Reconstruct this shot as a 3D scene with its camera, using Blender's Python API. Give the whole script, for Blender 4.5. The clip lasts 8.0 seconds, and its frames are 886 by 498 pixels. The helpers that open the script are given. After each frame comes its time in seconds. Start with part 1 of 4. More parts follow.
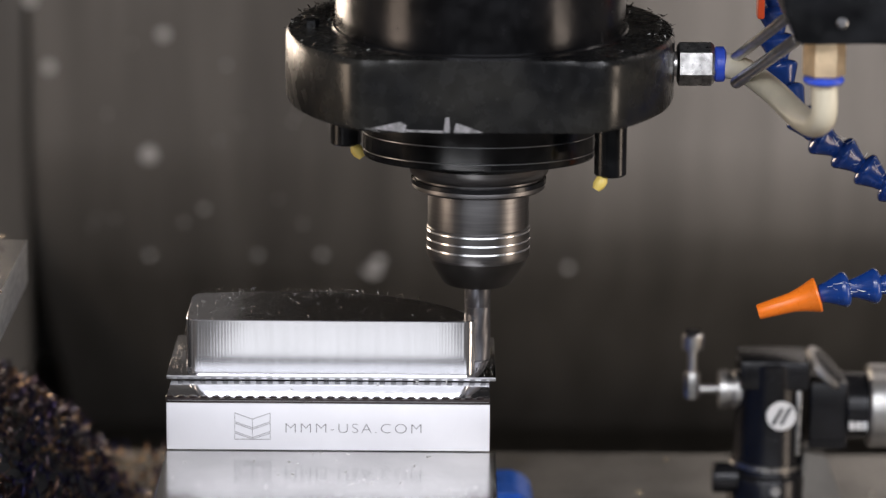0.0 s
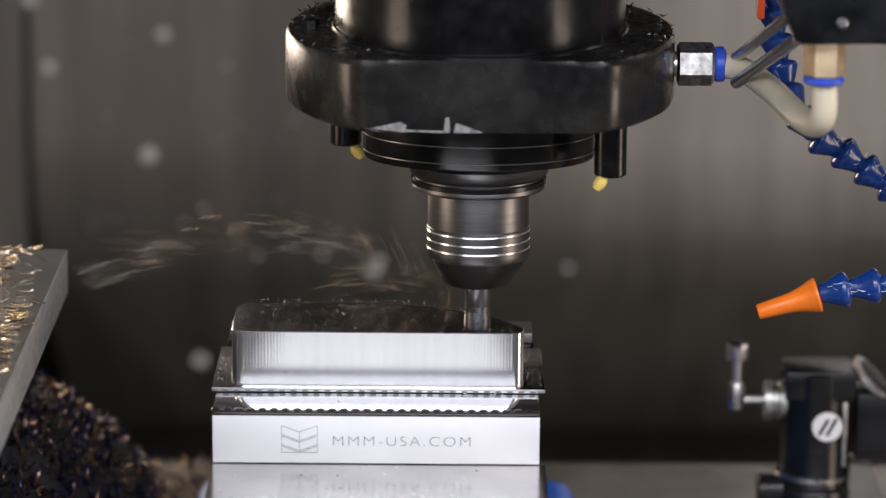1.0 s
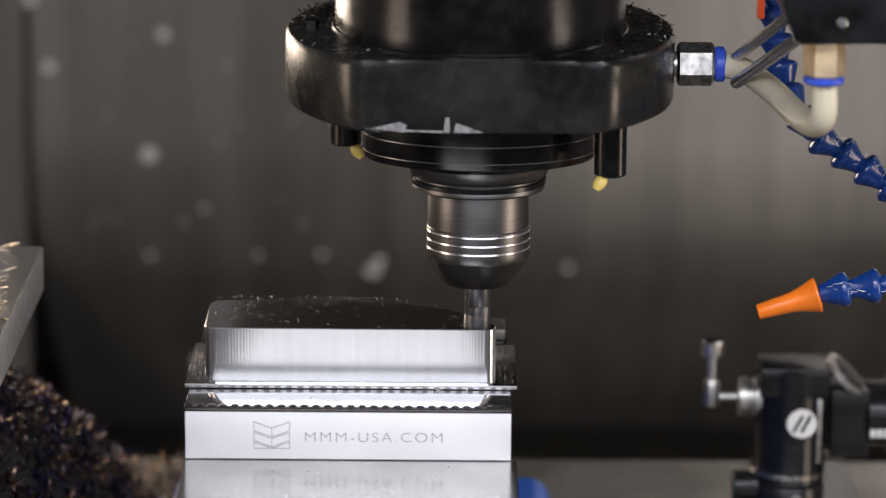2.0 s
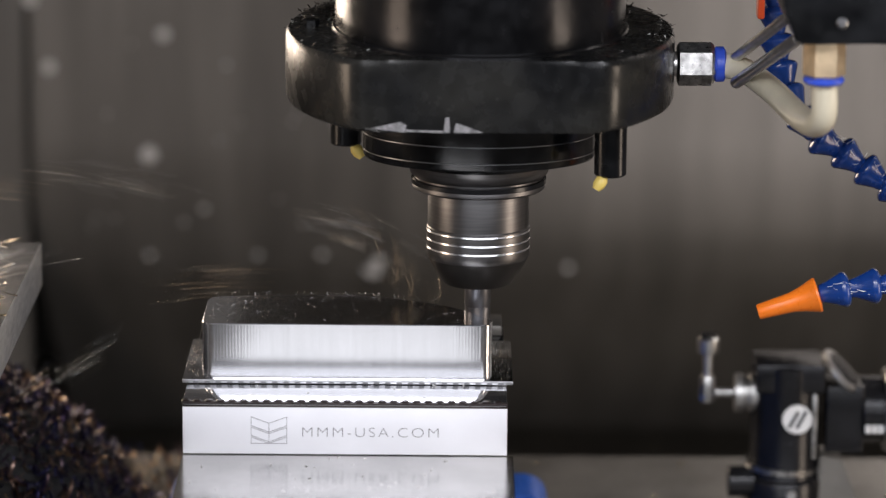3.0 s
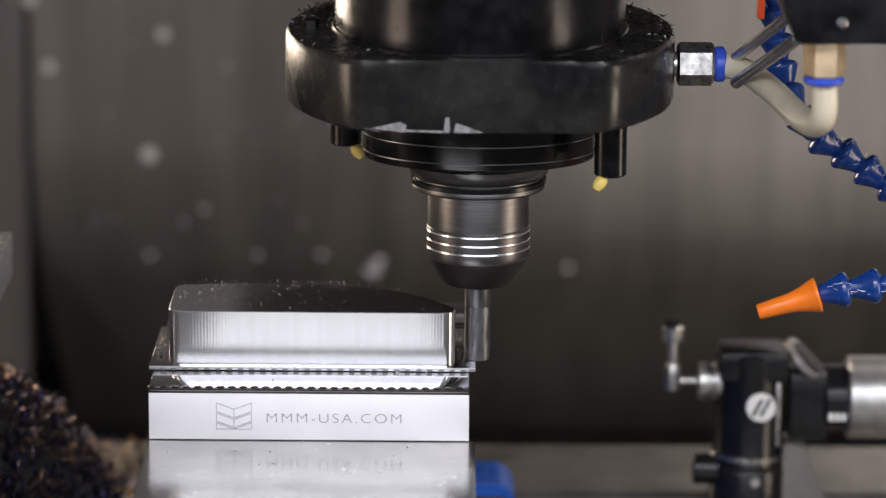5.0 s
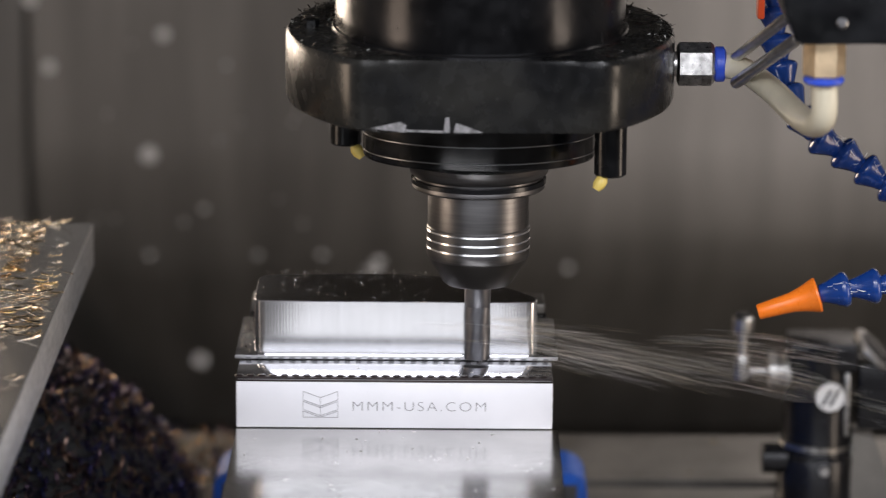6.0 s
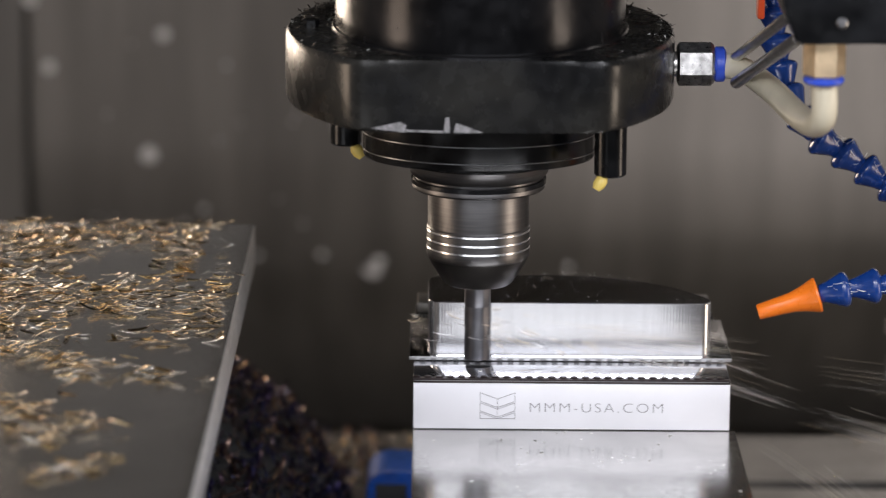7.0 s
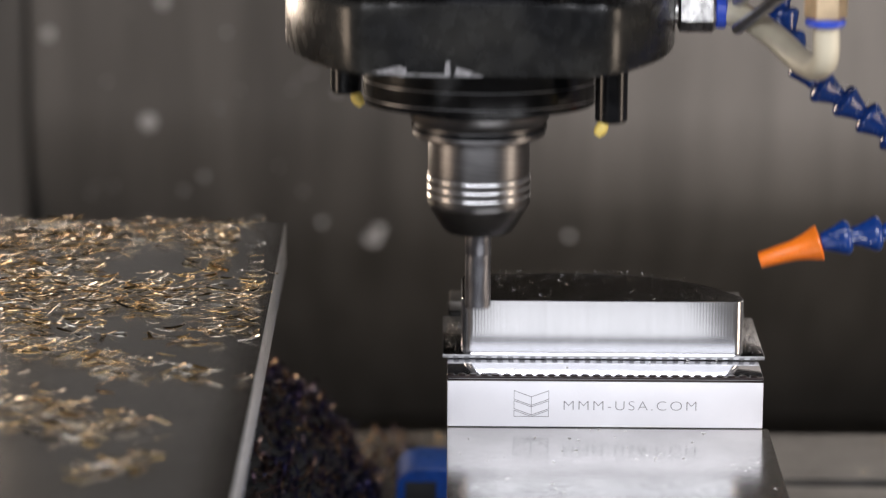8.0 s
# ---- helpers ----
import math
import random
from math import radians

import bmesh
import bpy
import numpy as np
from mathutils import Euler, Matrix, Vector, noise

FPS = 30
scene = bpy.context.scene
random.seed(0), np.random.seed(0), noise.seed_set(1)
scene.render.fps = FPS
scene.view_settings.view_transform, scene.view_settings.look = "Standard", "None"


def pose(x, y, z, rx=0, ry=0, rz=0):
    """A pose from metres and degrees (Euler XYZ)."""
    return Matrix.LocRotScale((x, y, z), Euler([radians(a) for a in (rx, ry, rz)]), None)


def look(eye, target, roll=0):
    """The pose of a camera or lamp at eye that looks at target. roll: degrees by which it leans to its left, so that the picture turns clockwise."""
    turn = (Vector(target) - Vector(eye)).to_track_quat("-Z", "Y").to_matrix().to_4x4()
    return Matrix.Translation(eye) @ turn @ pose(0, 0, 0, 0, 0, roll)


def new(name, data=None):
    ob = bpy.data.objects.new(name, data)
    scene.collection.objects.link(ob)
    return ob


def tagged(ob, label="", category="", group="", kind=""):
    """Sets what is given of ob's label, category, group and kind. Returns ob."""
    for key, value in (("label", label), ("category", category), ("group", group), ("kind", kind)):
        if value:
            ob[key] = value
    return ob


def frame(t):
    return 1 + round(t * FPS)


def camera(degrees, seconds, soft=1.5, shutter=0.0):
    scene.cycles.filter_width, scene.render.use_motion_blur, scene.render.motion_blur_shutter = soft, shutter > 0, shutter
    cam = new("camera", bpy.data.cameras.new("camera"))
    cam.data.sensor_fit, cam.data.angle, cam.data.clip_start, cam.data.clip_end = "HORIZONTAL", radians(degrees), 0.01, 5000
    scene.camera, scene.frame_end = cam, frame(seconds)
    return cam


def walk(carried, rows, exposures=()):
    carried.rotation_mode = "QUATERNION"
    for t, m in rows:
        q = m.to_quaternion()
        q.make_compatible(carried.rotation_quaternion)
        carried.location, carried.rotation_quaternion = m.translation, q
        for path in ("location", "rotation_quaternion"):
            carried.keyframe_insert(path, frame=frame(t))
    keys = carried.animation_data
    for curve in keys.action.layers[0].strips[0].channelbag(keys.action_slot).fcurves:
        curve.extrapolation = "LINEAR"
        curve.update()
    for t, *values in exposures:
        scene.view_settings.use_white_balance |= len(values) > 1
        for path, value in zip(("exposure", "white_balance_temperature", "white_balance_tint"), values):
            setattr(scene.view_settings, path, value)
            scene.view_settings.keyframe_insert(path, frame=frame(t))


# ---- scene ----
# ---- camera ----
TILT, ROLL, LENS = 13.0, 0.42, 13.494
EYE = Vector((-0.01704, -1.78128, 0.46397))
cam = camera(LENS, 8.0, soft=1.3, shutter=0.30)
cam.data.dof.use_dof = True
cam.data.dof.focus_distance = 1.80
cam.data.dof.aperture_fstop = 6.6
AHEAD = Vector((0, math.cos(radians(TILT)), -math.sin(radians(TILT))))
walk(cam, [(0.0, look(EYE, EYE + AHEAD, ROLL)), (8.0, look(EYE, EYE + AHEAD, ROLL))],
     exposures=[(0.0, -0.05, 6500, 14), (8.0, -0.05, 6500, 14)])

# ---- light ----
world = bpy.data.worlds.new("world")
scene.world = world
world.use_nodes = True
world.node_tree.nodes["Background"].inputs[0].default_value = (0.75, 0.85, 1.0, 1)
world.node_tree.nodes["Background"].inputs[1].default_value = 0.05


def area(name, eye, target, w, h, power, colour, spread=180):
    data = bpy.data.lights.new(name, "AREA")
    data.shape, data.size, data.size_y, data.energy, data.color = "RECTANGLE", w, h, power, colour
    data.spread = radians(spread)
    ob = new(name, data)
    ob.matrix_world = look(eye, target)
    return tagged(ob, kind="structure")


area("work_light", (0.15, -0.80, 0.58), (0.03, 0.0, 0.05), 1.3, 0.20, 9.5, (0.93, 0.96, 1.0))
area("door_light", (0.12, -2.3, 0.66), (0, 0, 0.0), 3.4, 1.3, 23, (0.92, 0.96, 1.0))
# warm side lamps added for the streaks on barrel and ring; no windows stand here
area("side_fill_west", (-0.86, -0.20, 0.02), (0, 0, 0.1), 0.26, 0.5, 2.4, (1.0, 0.80, 0.60))
area("side_fill_east", (0.86, -0.24, 0.02), (0, 0, 0.1), 0.22, 0.5, 2.3, (1.0, 0.84, 0.66))
# unseen lamp added to brighten the right side of the sheet cover
area("cover_fill", (0.75, 0.48, 0.85), (0.68, 1.0, -0.14), 0.3, 0.1, 11.5, (1.0, 0.95, 0.9), 110)
# unseen lamp added behind the plate for its sheen and the chip glints
area("plate_fill", (-0.54, 0.75, 0.13), (-0.20, -0.10, 0.03), 0.38, 0.24, 3.3, (1.0, 0.83, 0.64))


# ---- materials ----
def material(name, colour, rough=0.5, metal=0.0, vary=0.15, scale=60.0, bump=0.0, bump_scale=400.0,
             rough_vary=0.1, stretch=(1, 1, 1), second=None, clear=0.0, coat=0.0):
    m = bpy.data.materials.new(name)
    m.use_nodes = True
    nt = m.node_tree
    b = nt.nodes["Principled BSDF"]
    b.inputs["Metallic"].default_value = metal
    b.inputs["Coat Weight"].default_value = coat
    b.inputs["Transmission Weight"].default_value = clear
    tc = nt.nodes.new("ShaderNodeTexCoord")
    mp = nt.nodes.new("ShaderNodeMapping")
    mp.inputs["Scale"].default_value = stretch
    nt.links.new(tc.outputs["Object"], mp.inputs[0])
    n1 = nt.nodes.new("ShaderNodeTexNoise")
    n1.inputs["Scale"].default_value, n1.inputs["Detail"].default_value = scale, 6
    n2 = nt.nodes.new("ShaderNodeTexNoise")
    n2.inputs["Scale"].default_value, n2.inputs["Detail"].default_value = bump_scale, 4
    nt.links.new(mp.outputs[0], n1.inputs["Vector"])
    nt.links.new(mp.outputs[0], n2.inputs["Vector"])
    ramp = nt.nodes.new("ShaderNodeValToRGB")
    dark = [c * (1 - vary) for c in colour]
    light = second or [min(1, c * (1 + vary)) for c in colour]
    ramp.color_ramp.elements[0].position, ramp.color_ramp.elements[1].position = 0.35, 0.68
    ramp.color_ramp.elements[0].color, ramp.color_ramp.elements[1].color = (*dark, 1), (*light, 1)
    nt.links.new(n1.outputs[0], ramp.inputs[0])
    nt.links.new(ramp.outputs[0], b.inputs["Base Color"])
    rr = nt.nodes.new("ShaderNodeMapRange")
    rr.inputs["To Min"].default_value = max(0.02, rough - rough_vary)
    rr.inputs["To Max"].default_value = min(1, rough + rough_vary)
    nt.links.new(n2.outputs[0], rr.inputs[0])
    nt.links.new(rr.outputs[0], b.inputs["Roughness"])
    if bump:
        bp = nt.nodes.new("ShaderNodeBump")
        bp.inputs["Strength"].default_value, bp.inputs["Distance"].default_value = bump, 0.001
        nt.links.new(n2.outputs[0], bp.inputs["Height"])
        nt.links.new(bp.outputs[0], b.inputs["Normal"])
    return m


def island_material(name, colours, rough=0.25, metal=1.0):
    """Chips: the colour changes from piece to piece."""
    m = bpy.data.materials.new(name)
    m.use_nodes = True
    nt = m.node_tree
    b = nt.nodes["Principled BSDF"]
    geo = nt.nodes.new("ShaderNodeNewGeometry")
    ramp = nt.nodes.new("ShaderNodeValToRGB")
    e = ramp.color_ramp.elements
    while len(e) < len(colours):
        e.new(0.5)
    for i, c in enumerate(colours):
        e[i].position, e[i].color = i / (len(colours) - 1), (*c, 1)
    nt.links.new(geo.outputs["Random Per Island"], ramp.inputs[0])
    nt.links.new(ramp.outputs[0], b.inputs["Base Color"])
    b.inputs["Metallic"].default_value, b.inputs["Roughness"].default_value = metal, rough
    return m


M_BLACK = material("black_oxide_steel", (0.010, 0.0105, 0.012), 0.22, 0.35, 0.5, 40, 0.05, 110, rough_vary=0.15)
M_RING = material("dusty_black_ring", (0.010, 0.0105, 0.012), 0.26, 0.3, 0.5, 22, 0.06, 130, rough_vary=0.16, second=(0.030, 0.029, 0.026))
M_BARREL = material("blackened_spindle_housing", (0.020, 0.020, 0.022), 0.22, 0.75, 0.4, 30, 0.06, 120, rough_vary=0.14)
M_HOLDER = material("ground_tool_steel", (0.16, 0.156, 0.158), 0.36, 1.0, 0.15, 80, 0.02, 700, stretch=(1, 1, 12))
M_CHROME = material("bright_chrome", (0.80, 0.80, 0.81), 0.22, 1.0, 0.05, 60)
M_CARBIDE = material("carbide_cutter", (0.17, 0.17, 0.185), 0.40, 1.0, 0.2, 120)
M_ALU = material("machined_aluminium", (0.86, 0.86, 0.89), 0.16, 0.96, 0.02, 50, 0.02, 160, rough_vary=0.04, stretch=(6, 6, 0.15))


def add_striations(m, pitch, strength):
    """Fine upright cutter marks."""
    nt = m.node_tree
    tc = nt.nodes.new("ShaderNodeTexCoord")
    wave = nt.nodes.new("ShaderNodeTexWave")
    wave.bands_direction, wave.inputs["Scale"].default_value = "X", 0.314 / pitch
    wave.inputs["Distortion"].default_value, wave.inputs["Detail"].default_value, wave.inputs["Detail Scale"].default_value = 1.2, 2, 3
    nt.links.new(tc.outputs["Object"], wave.inputs["Vector"])
    bp = nt.nodes.new("ShaderNodeBump")
    bp.inputs["Strength"].default_value, bp.inputs["Distance"].default_value = strength, 0.0004
    nt.links.new(wave.outputs[1], bp.inputs["Height"])
    b = nt.nodes["Principled BSDF"]
    old = b.inputs["Normal"].links
    if old:
        nt.links.new(old[0].from_socket, bp.inputs["Normal"])
    nt.links.new(bp.outputs[0], b.inputs["Normal"])


add_striations(M_ALU, 0.0015, 0.03)
M_STEEL_EDGE = material("grey_steel_edge", (0.30, 0.30, 0.31), 0.35, 1.0, 0.2, 40, 0.03, 200)
M_SHEAR = material("sheared_aluminium_edge", (0.55, 0.55, 0.57), 0.38, 0.85, 0.2, 200, 0.1, 500)
M_ALU_TOP = material("milled_aluminium", (0.60, 0.60, 0.61), 0.10, 1.0, 0.08, 40, 0.03, 400)
M_ALU_PLATE = material("sawn_aluminium_plate", (0.56, 0.55, 0.53), 0.17, 1.0, 0.14, 14, 0.02, 300)
M_ALU_EDGE = material("saw_cut_aluminium_edge", (0.74, 0.73, 0.71), 0.42, 0.85, 0.14, 90, 0.25, 220, stretch=(1, 1, 4))
M_JAW = material("bead_blasted_jaw_face", (0.78, 0.78, 0.82), 0.55, 0.35, 0.03, 30, 0.06, 900)
M_JAW_TOP = material("polished_jaw_top", (0.52, 0.52, 0.54), 0.08, 0.96, 0.05, 40, 0.01, 300, rough_vary=0.03)
M_GRIP = material("dark_grip_strip", (0.030, 0.022, 0.022), 0.32, 0.5, 0.4, 200)
M_GROOVE = material("engraved_line", (0.20, 0.20, 0.21), 0.6, 0.3, 0.1)
M_VISE = material("polished_vise_steel", (0.55, 0.54, 0.52), 0.17, 1.0, 0.10, 30, 0.03, 260)
M_BLUE = material("blue_vise_paint", (0.012, 0.10, 0.48), 0.30, 0.0, 0.25, 60, 0.05, 300)
M_TABLE = material("cast_iron_table", (0.19, 0.18, 0.165), 0.38, 0.55, 0.30, 25, 0.15, 180)
M_HOSE = material("blue_hose_plastic", (0.007, 0.042, 0.22), 0.24, 0.0, 0.2, 90, 0.05, 300, coat=0.3)
M_ORANGE = material("orange_nozzle_plastic", (0.85, 0.19, 0.015), 0.30, 0.0, 0.12, 90, 0.05, 400)
M_RED = material("red_cap_plastic", (0.62, 0.07, 0.015), 0.4, 0.0, 0.12, 90)
M_NOSE = material("blackened_nose_steel", (0.075, 0.070, 0.066), 0.36, 0.9, 0.15, 80, 0.02, 600)
M_TUBE = material("milky_air_tube", (0.66, 0.60, 0.46), 0.35, 0.0, 0.08, 60)
M_COLLAR = material("blue_release_collar", (0.03, 0.08, 0.55), 0.35, 0.0, 0.1, 60)
M_BRASS = material("brass_fitting", (0.62, 0.47, 0.30), 0.38, 0.7, 0.2, 120)
M_NICKEL = material("nickel_hex_fitting", (0.46, 0.45, 0.44), 0.30, 1.0, 0.40, 260, 0.1, 500)
M_YELLOW = material("yellow_nozzle_tip", (0.72, 0.55, 0.14), 0.4, 0.0, 0.1, 90)
M_WALL = material("brushed_steel_cover", (0.225, 0.212, 0.198), 0.46, 0.35, 0.18, 7, 0.05, 60, stretch=(5, 1, 0.5))
M_WALL_LOW = material("dark_oiled_cover", (0.075, 0.068, 0.055), 0.42, 0.3, 0.25, 9, 0.05, 60, stretch=(5, 1, 0.5))
M_ENCL = material("enclosure_paint", (0.22, 0.215, 0.21), 0.5, 0.0, 0.15, 4, 0.05, 60)
M_DARK = material("matte_dark", (0.03, 0.03, 0.03), 0.6, 0.0, 0.3, 30)
M_PROBE = material("black_anodised_probe", (0.010, 0.010, 0.012), 0.24, 0.3, 0.4, 80, 0.04, 400)
M_WHITE = material("white_mark", (0.80, 0.80, 0.80), 0.5, 0.0, 0.04, 90)
M_STEEL = material("stainless_stem", (0.52, 0.51, 0.50), 0.36, 1.0, 0.15, 150)
# pale matte colour that paints the glints of coolant drops and small chips
M_GLINT = material("glint_white", (0.92, 0.90, 0.87), 0.4, 0.0, 0.15, 90)
M_CHIP = island_material("fresh_aluminium_chips", [(0.90, 0.88, 0.84), (0.86, 0.62, 0.30), (0.05, 0.035, 0.02), (0.92, 0.88, 0.80), (0.42, 0.24, 0.09), (0.88, 0.70, 0.42), (0.03, 0.024, 0.018), (0.80, 0.54, 0.24), (0.92, 0.84, 0.72), (0.14, 0.09, 0.05)], 0.26, 0.92)
M_CHIP_TOP = island_material("bright_aluminium_chips", [(0.35, 0.34, 0.33), (0.10, 0.09, 0.08), (0.80, 0.80, 0.80), (0.16, 0.15, 0.13), (0.25, 0.23, 0.20)], 0.22)
M_FLY = island_material("flying_chips", [(0.78, 0.77, 0.76), (0.70, 0.60, 0.44), (0.82, 0.81, 0.80), (0.80, 0.80, 0.80)], 0.35)
M_FLY_WARM = island_material("bronze_flying_chips", [(0.62, 0.46, 0.28), (0.50, 0.34, 0.20), (0.72, 0.62, 0.48), (0.42, 0.30, 0.20)], 0.38)
M_NEST = island_material("burnt_steel_chips", [(0.030, 0.030, 0.08), (0.045, 0.042, 0.14), (0.16, 0.09, 0.06), (0.020, 0.020, 0.034), (0.055, 0.036, 0.10), (0.44, 0.27, 0.13), (0.034, 0.038, 0.10), (0.024, 0.024, 0.05)], 0.32, 0.85)
M_RESIDUE = material("dried_coolant_residue", (0.22, 0.215, 0.22), 0.35, 0.0, 0.5, 300)
M_CHIP_DARK = island_material("oily_chips", [(0.02, 0.02, 0.02), (0.05, 0.045, 0.04), (0.012, 0.012, 0.012), (0.16, 0.15, 0.13), (0.02, 0.02, 0.02)], 0.25)
M_SHOP = material("shop_paint", (0.30, 0.30, 0.30), 0.7, 0.0, 0.1, 2)


# ---- building helpers ----
def link_mesh(name, bm, mat, smooth=True):
    me = bpy.data.meshes.new(name)
    bmesh.ops.recalc_face_normals(bm, faces=bm.faces)
    bm.to_mesh(me)
    bm.free()
    for m in mat if isinstance(mat, (list, tuple)) else (mat,):
        me.materials.append(m)
    if smooth:
        for p in me.polygons:
            p.use_smooth = True
        me.set_sharp_from_angle(angle=radians(32))
    return new(name, me)


def part(name, bm, mat, parent, label=""):
    ob = link_mesh(name, bm, mat)
    ob.parent = parent
    return tagged(ob, label)


def thing(name, label, category, group="", kind="", at=(0, 0, 0)):
    ob = new(name)
    ob.location = at
    return tagged(ob, label, category, group, kind)


def box(x0, x1, y0, y1, z0, z1, bevel=0.0005, bm=None, seg=2):
    out = bm or bmesh.new()
    made = bmesh.ops.create_cube(out, size=1.0, matrix=Matrix.LocRotScale(((x0 + x1) / 2, (y0 + y1) / 2, (z0 + z1) / 2), None, (x1 - x0, y1 - y0, z1 - z0)))
    if bevel:
        edges = list({e for v in made["verts"] for e in v.link_edges})
        bmesh.ops.bevel(out, geom=edges, offset=bevel, segments=seg, affect="EDGES", profile=0.5)
    return out


def lathe(profile, seg=64, m=None, bm=None):
    """Turned solid about z from (radius, height) pairs."""
    out = bm or bmesh.new()
    m = m or Matrix()
    rings = []
    for r, z in profile:
        if r < 1e-6:
            rings.append([out.verts.new(m @ Vector((0, 0, z)))])
        else:
            rings.append([out.verts.new(m @ Vector((r * math.cos(2 * math.pi * i / seg), r * math.sin(2 * math.pi * i / seg), z))) for i in range(seg)])
    for a, b in zip(rings, rings[1:]):
        for i in range(seg):
            j = (i + 1) % seg
            if len(a) == 1 and len(b) == 1:
                continue
            if len(a) == 1:
                out.faces.new((a[0], b[i], b[j]))
            elif len(b) == 1:
                out.faces.new((a[i], b[0], a[j]))
            else:
                out.faces.new((a[i], b[i], b[j], a[j]))
    return out


def along(a, b):
    """The pose at a whose z axis points to b."""
    a, b = Vector(a), Vector(b)
    return Matrix.Translation(a) @ (b - a).to_track_quat("Z", "Y").to_matrix().to_4x4()


def rod(a, b, r, r2=None, seg=24, bevel=0.0006, bm=None):
    n = (Vector(b) - Vector(a)).length
    r2 = r if r2 is None else r2
    return lathe([(0, 0), (r - bevel, 0), (r, bevel), (r2, n - bevel), (r2 - bevel, n), (0, n)], seg, along(a, b), bm)


def prism(outline, z0, z1, bevel=0.0004):
    bm = bmesh.new()
    low = [bm.verts.new((x, y, z0)) for x, y in outline]
    f = bm.faces.new(low)
    up = bmesh.ops.extrude_face_region(bm, geom=[f])
    bmesh.ops.translate(bm, vec=(0, 0, z1 - z0), verts=[v for v in up["geom"] if isinstance(v, bmesh.types.BMVert)])
    if bevel:
        rim = [e for e in bm.edges if abs(e.verts[0].co.z - e.verts[1].co.z) < 1e-9]
        bmesh.ops.bevel(bm, geom=rim, offset=bevel, segments=1, affect="EDGES")
    return bm


def extrude_x(outline, x0, x1):
    """Outline in y, z pushed along x."""
    bm = bmesh.new()
    a = [bm.verts.new((x0, y, z)) for y, z in outline]
    b = [bm.verts.new((x1, y, z)) for y, z in outline]
    n = len(a)
    bm.faces.new(a)
    bm.faces.new(b[::-1])
    for i in range(n):
        bm.faces.new((a[i], a[(i + 1) % n], b[(i + 1) % n], b[i]))
    return bm


def smooth_line(points, n=12):
    """Catmull-Rom through the points."""
    p = [Vector(q) for q in points]
    p = [2 * p[0] - p[1]] + p + [2 * p[-1] - p[-2]]
    out = []
    for i in range(1, len(p) - 2):
        for k in range(n):
            t = k / n
            out.append(0.5 * (2 * p[i] + (p[i + 1] - p[i - 1]) * t + (2 * p[i - 1] - 5 * p[i] + 4 * p[i + 1] - p[i + 2]) * t * t + (3 * p[i] - p[i - 1] - 3 * p[i + 1] + p[i + 2]) * t ** 3))
    return out + [p[-2]]


def tube(points, r, seg=20, n=12):
    line = smooth_line(points, n)
    bm = bmesh.new()
    rings = []
    for i, c in enumerate(line):
        d = (line[min(i + 1, len(line) - 1)] - line[max(i - 1, 0)]).normalized()
        u = d.cross(Vector((0, 1, 0.01))).normalized()
        v = d.cross(u)
        rings.append([bm.verts.new(c + r * (u * math.cos(6.28318 * k / seg) + v * math.sin(6.28318 * k / seg))) for k in range(seg)])
    for a, b in zip(rings, rings[1:]):
        for k in range(seg):
            bm.faces.new((a[k], a[(k + 1) % seg], b[(k + 1) % seg], b[k]))
    bm.faces.new(rings[0])
    bm.faces.new(rings[-1][::-1])
    return bm


def chip_mesh(name, places, mat, rng, length=(0.003, 0.006), width=(0.0005, 0.0011), curl=(0.2, 1.2), thick=0.00012, segs=4):
    """Many curled slivers. places: position, heading in degrees, pitch in degrees."""
    verts, faces = [], []
    for (px, py, pz), head, pitch in places:
        n, w, c = rng.uniform(*length), rng.uniform(*width), rng.uniform(*curl)
        twist = rng.uniform(-0.35, 0.35)
        rot = Euler((rng.uniform(-0.5, 0.5), radians(pitch), radians(head))).to_matrix()
        base = len(verts)
        for i in range(segs + 1):
            s = i / segs - 0.5
            ang = s * c
            centre = Vector((math.sin(ang) / max(c, 0.05) * n, s * s * n * 0.15, (1 - math.cos(ang)) / max(c, 0.05) * n))
            side = Vector((0, math.cos(twist * s * 2), math.sin(twist * s * 2))) * w * (1 - 1.2 * s * s) / 2
            up = Vector((0, 0, thick))
            for q in (centre - side, centre + side, centre + side * 0.6 + up, centre - side * 0.6 + up):
                verts.append(rot @ q + Vector((px, py, pz)))
        for i in range(segs):
            a, b = base + 4 * i, base + 4 * i + 4
            for k in range(4):
                faces.append((a + k, a + (k + 1) % 4, b + (k + 1) % 4, b + k))
        faces.append((base, base + 1, base + 2, base + 3))
        e = base + 4 * segs
        faces.append((e + 3, e + 2, e + 1, e))
    me = bpy.data.meshes.new(name)
    me.from_pydata([tuple(v) for v in verts], [], faces)
    me.materials.append(mat)
    for p in me.polygons:
        p.use_smooth = True
    return new(name, me)


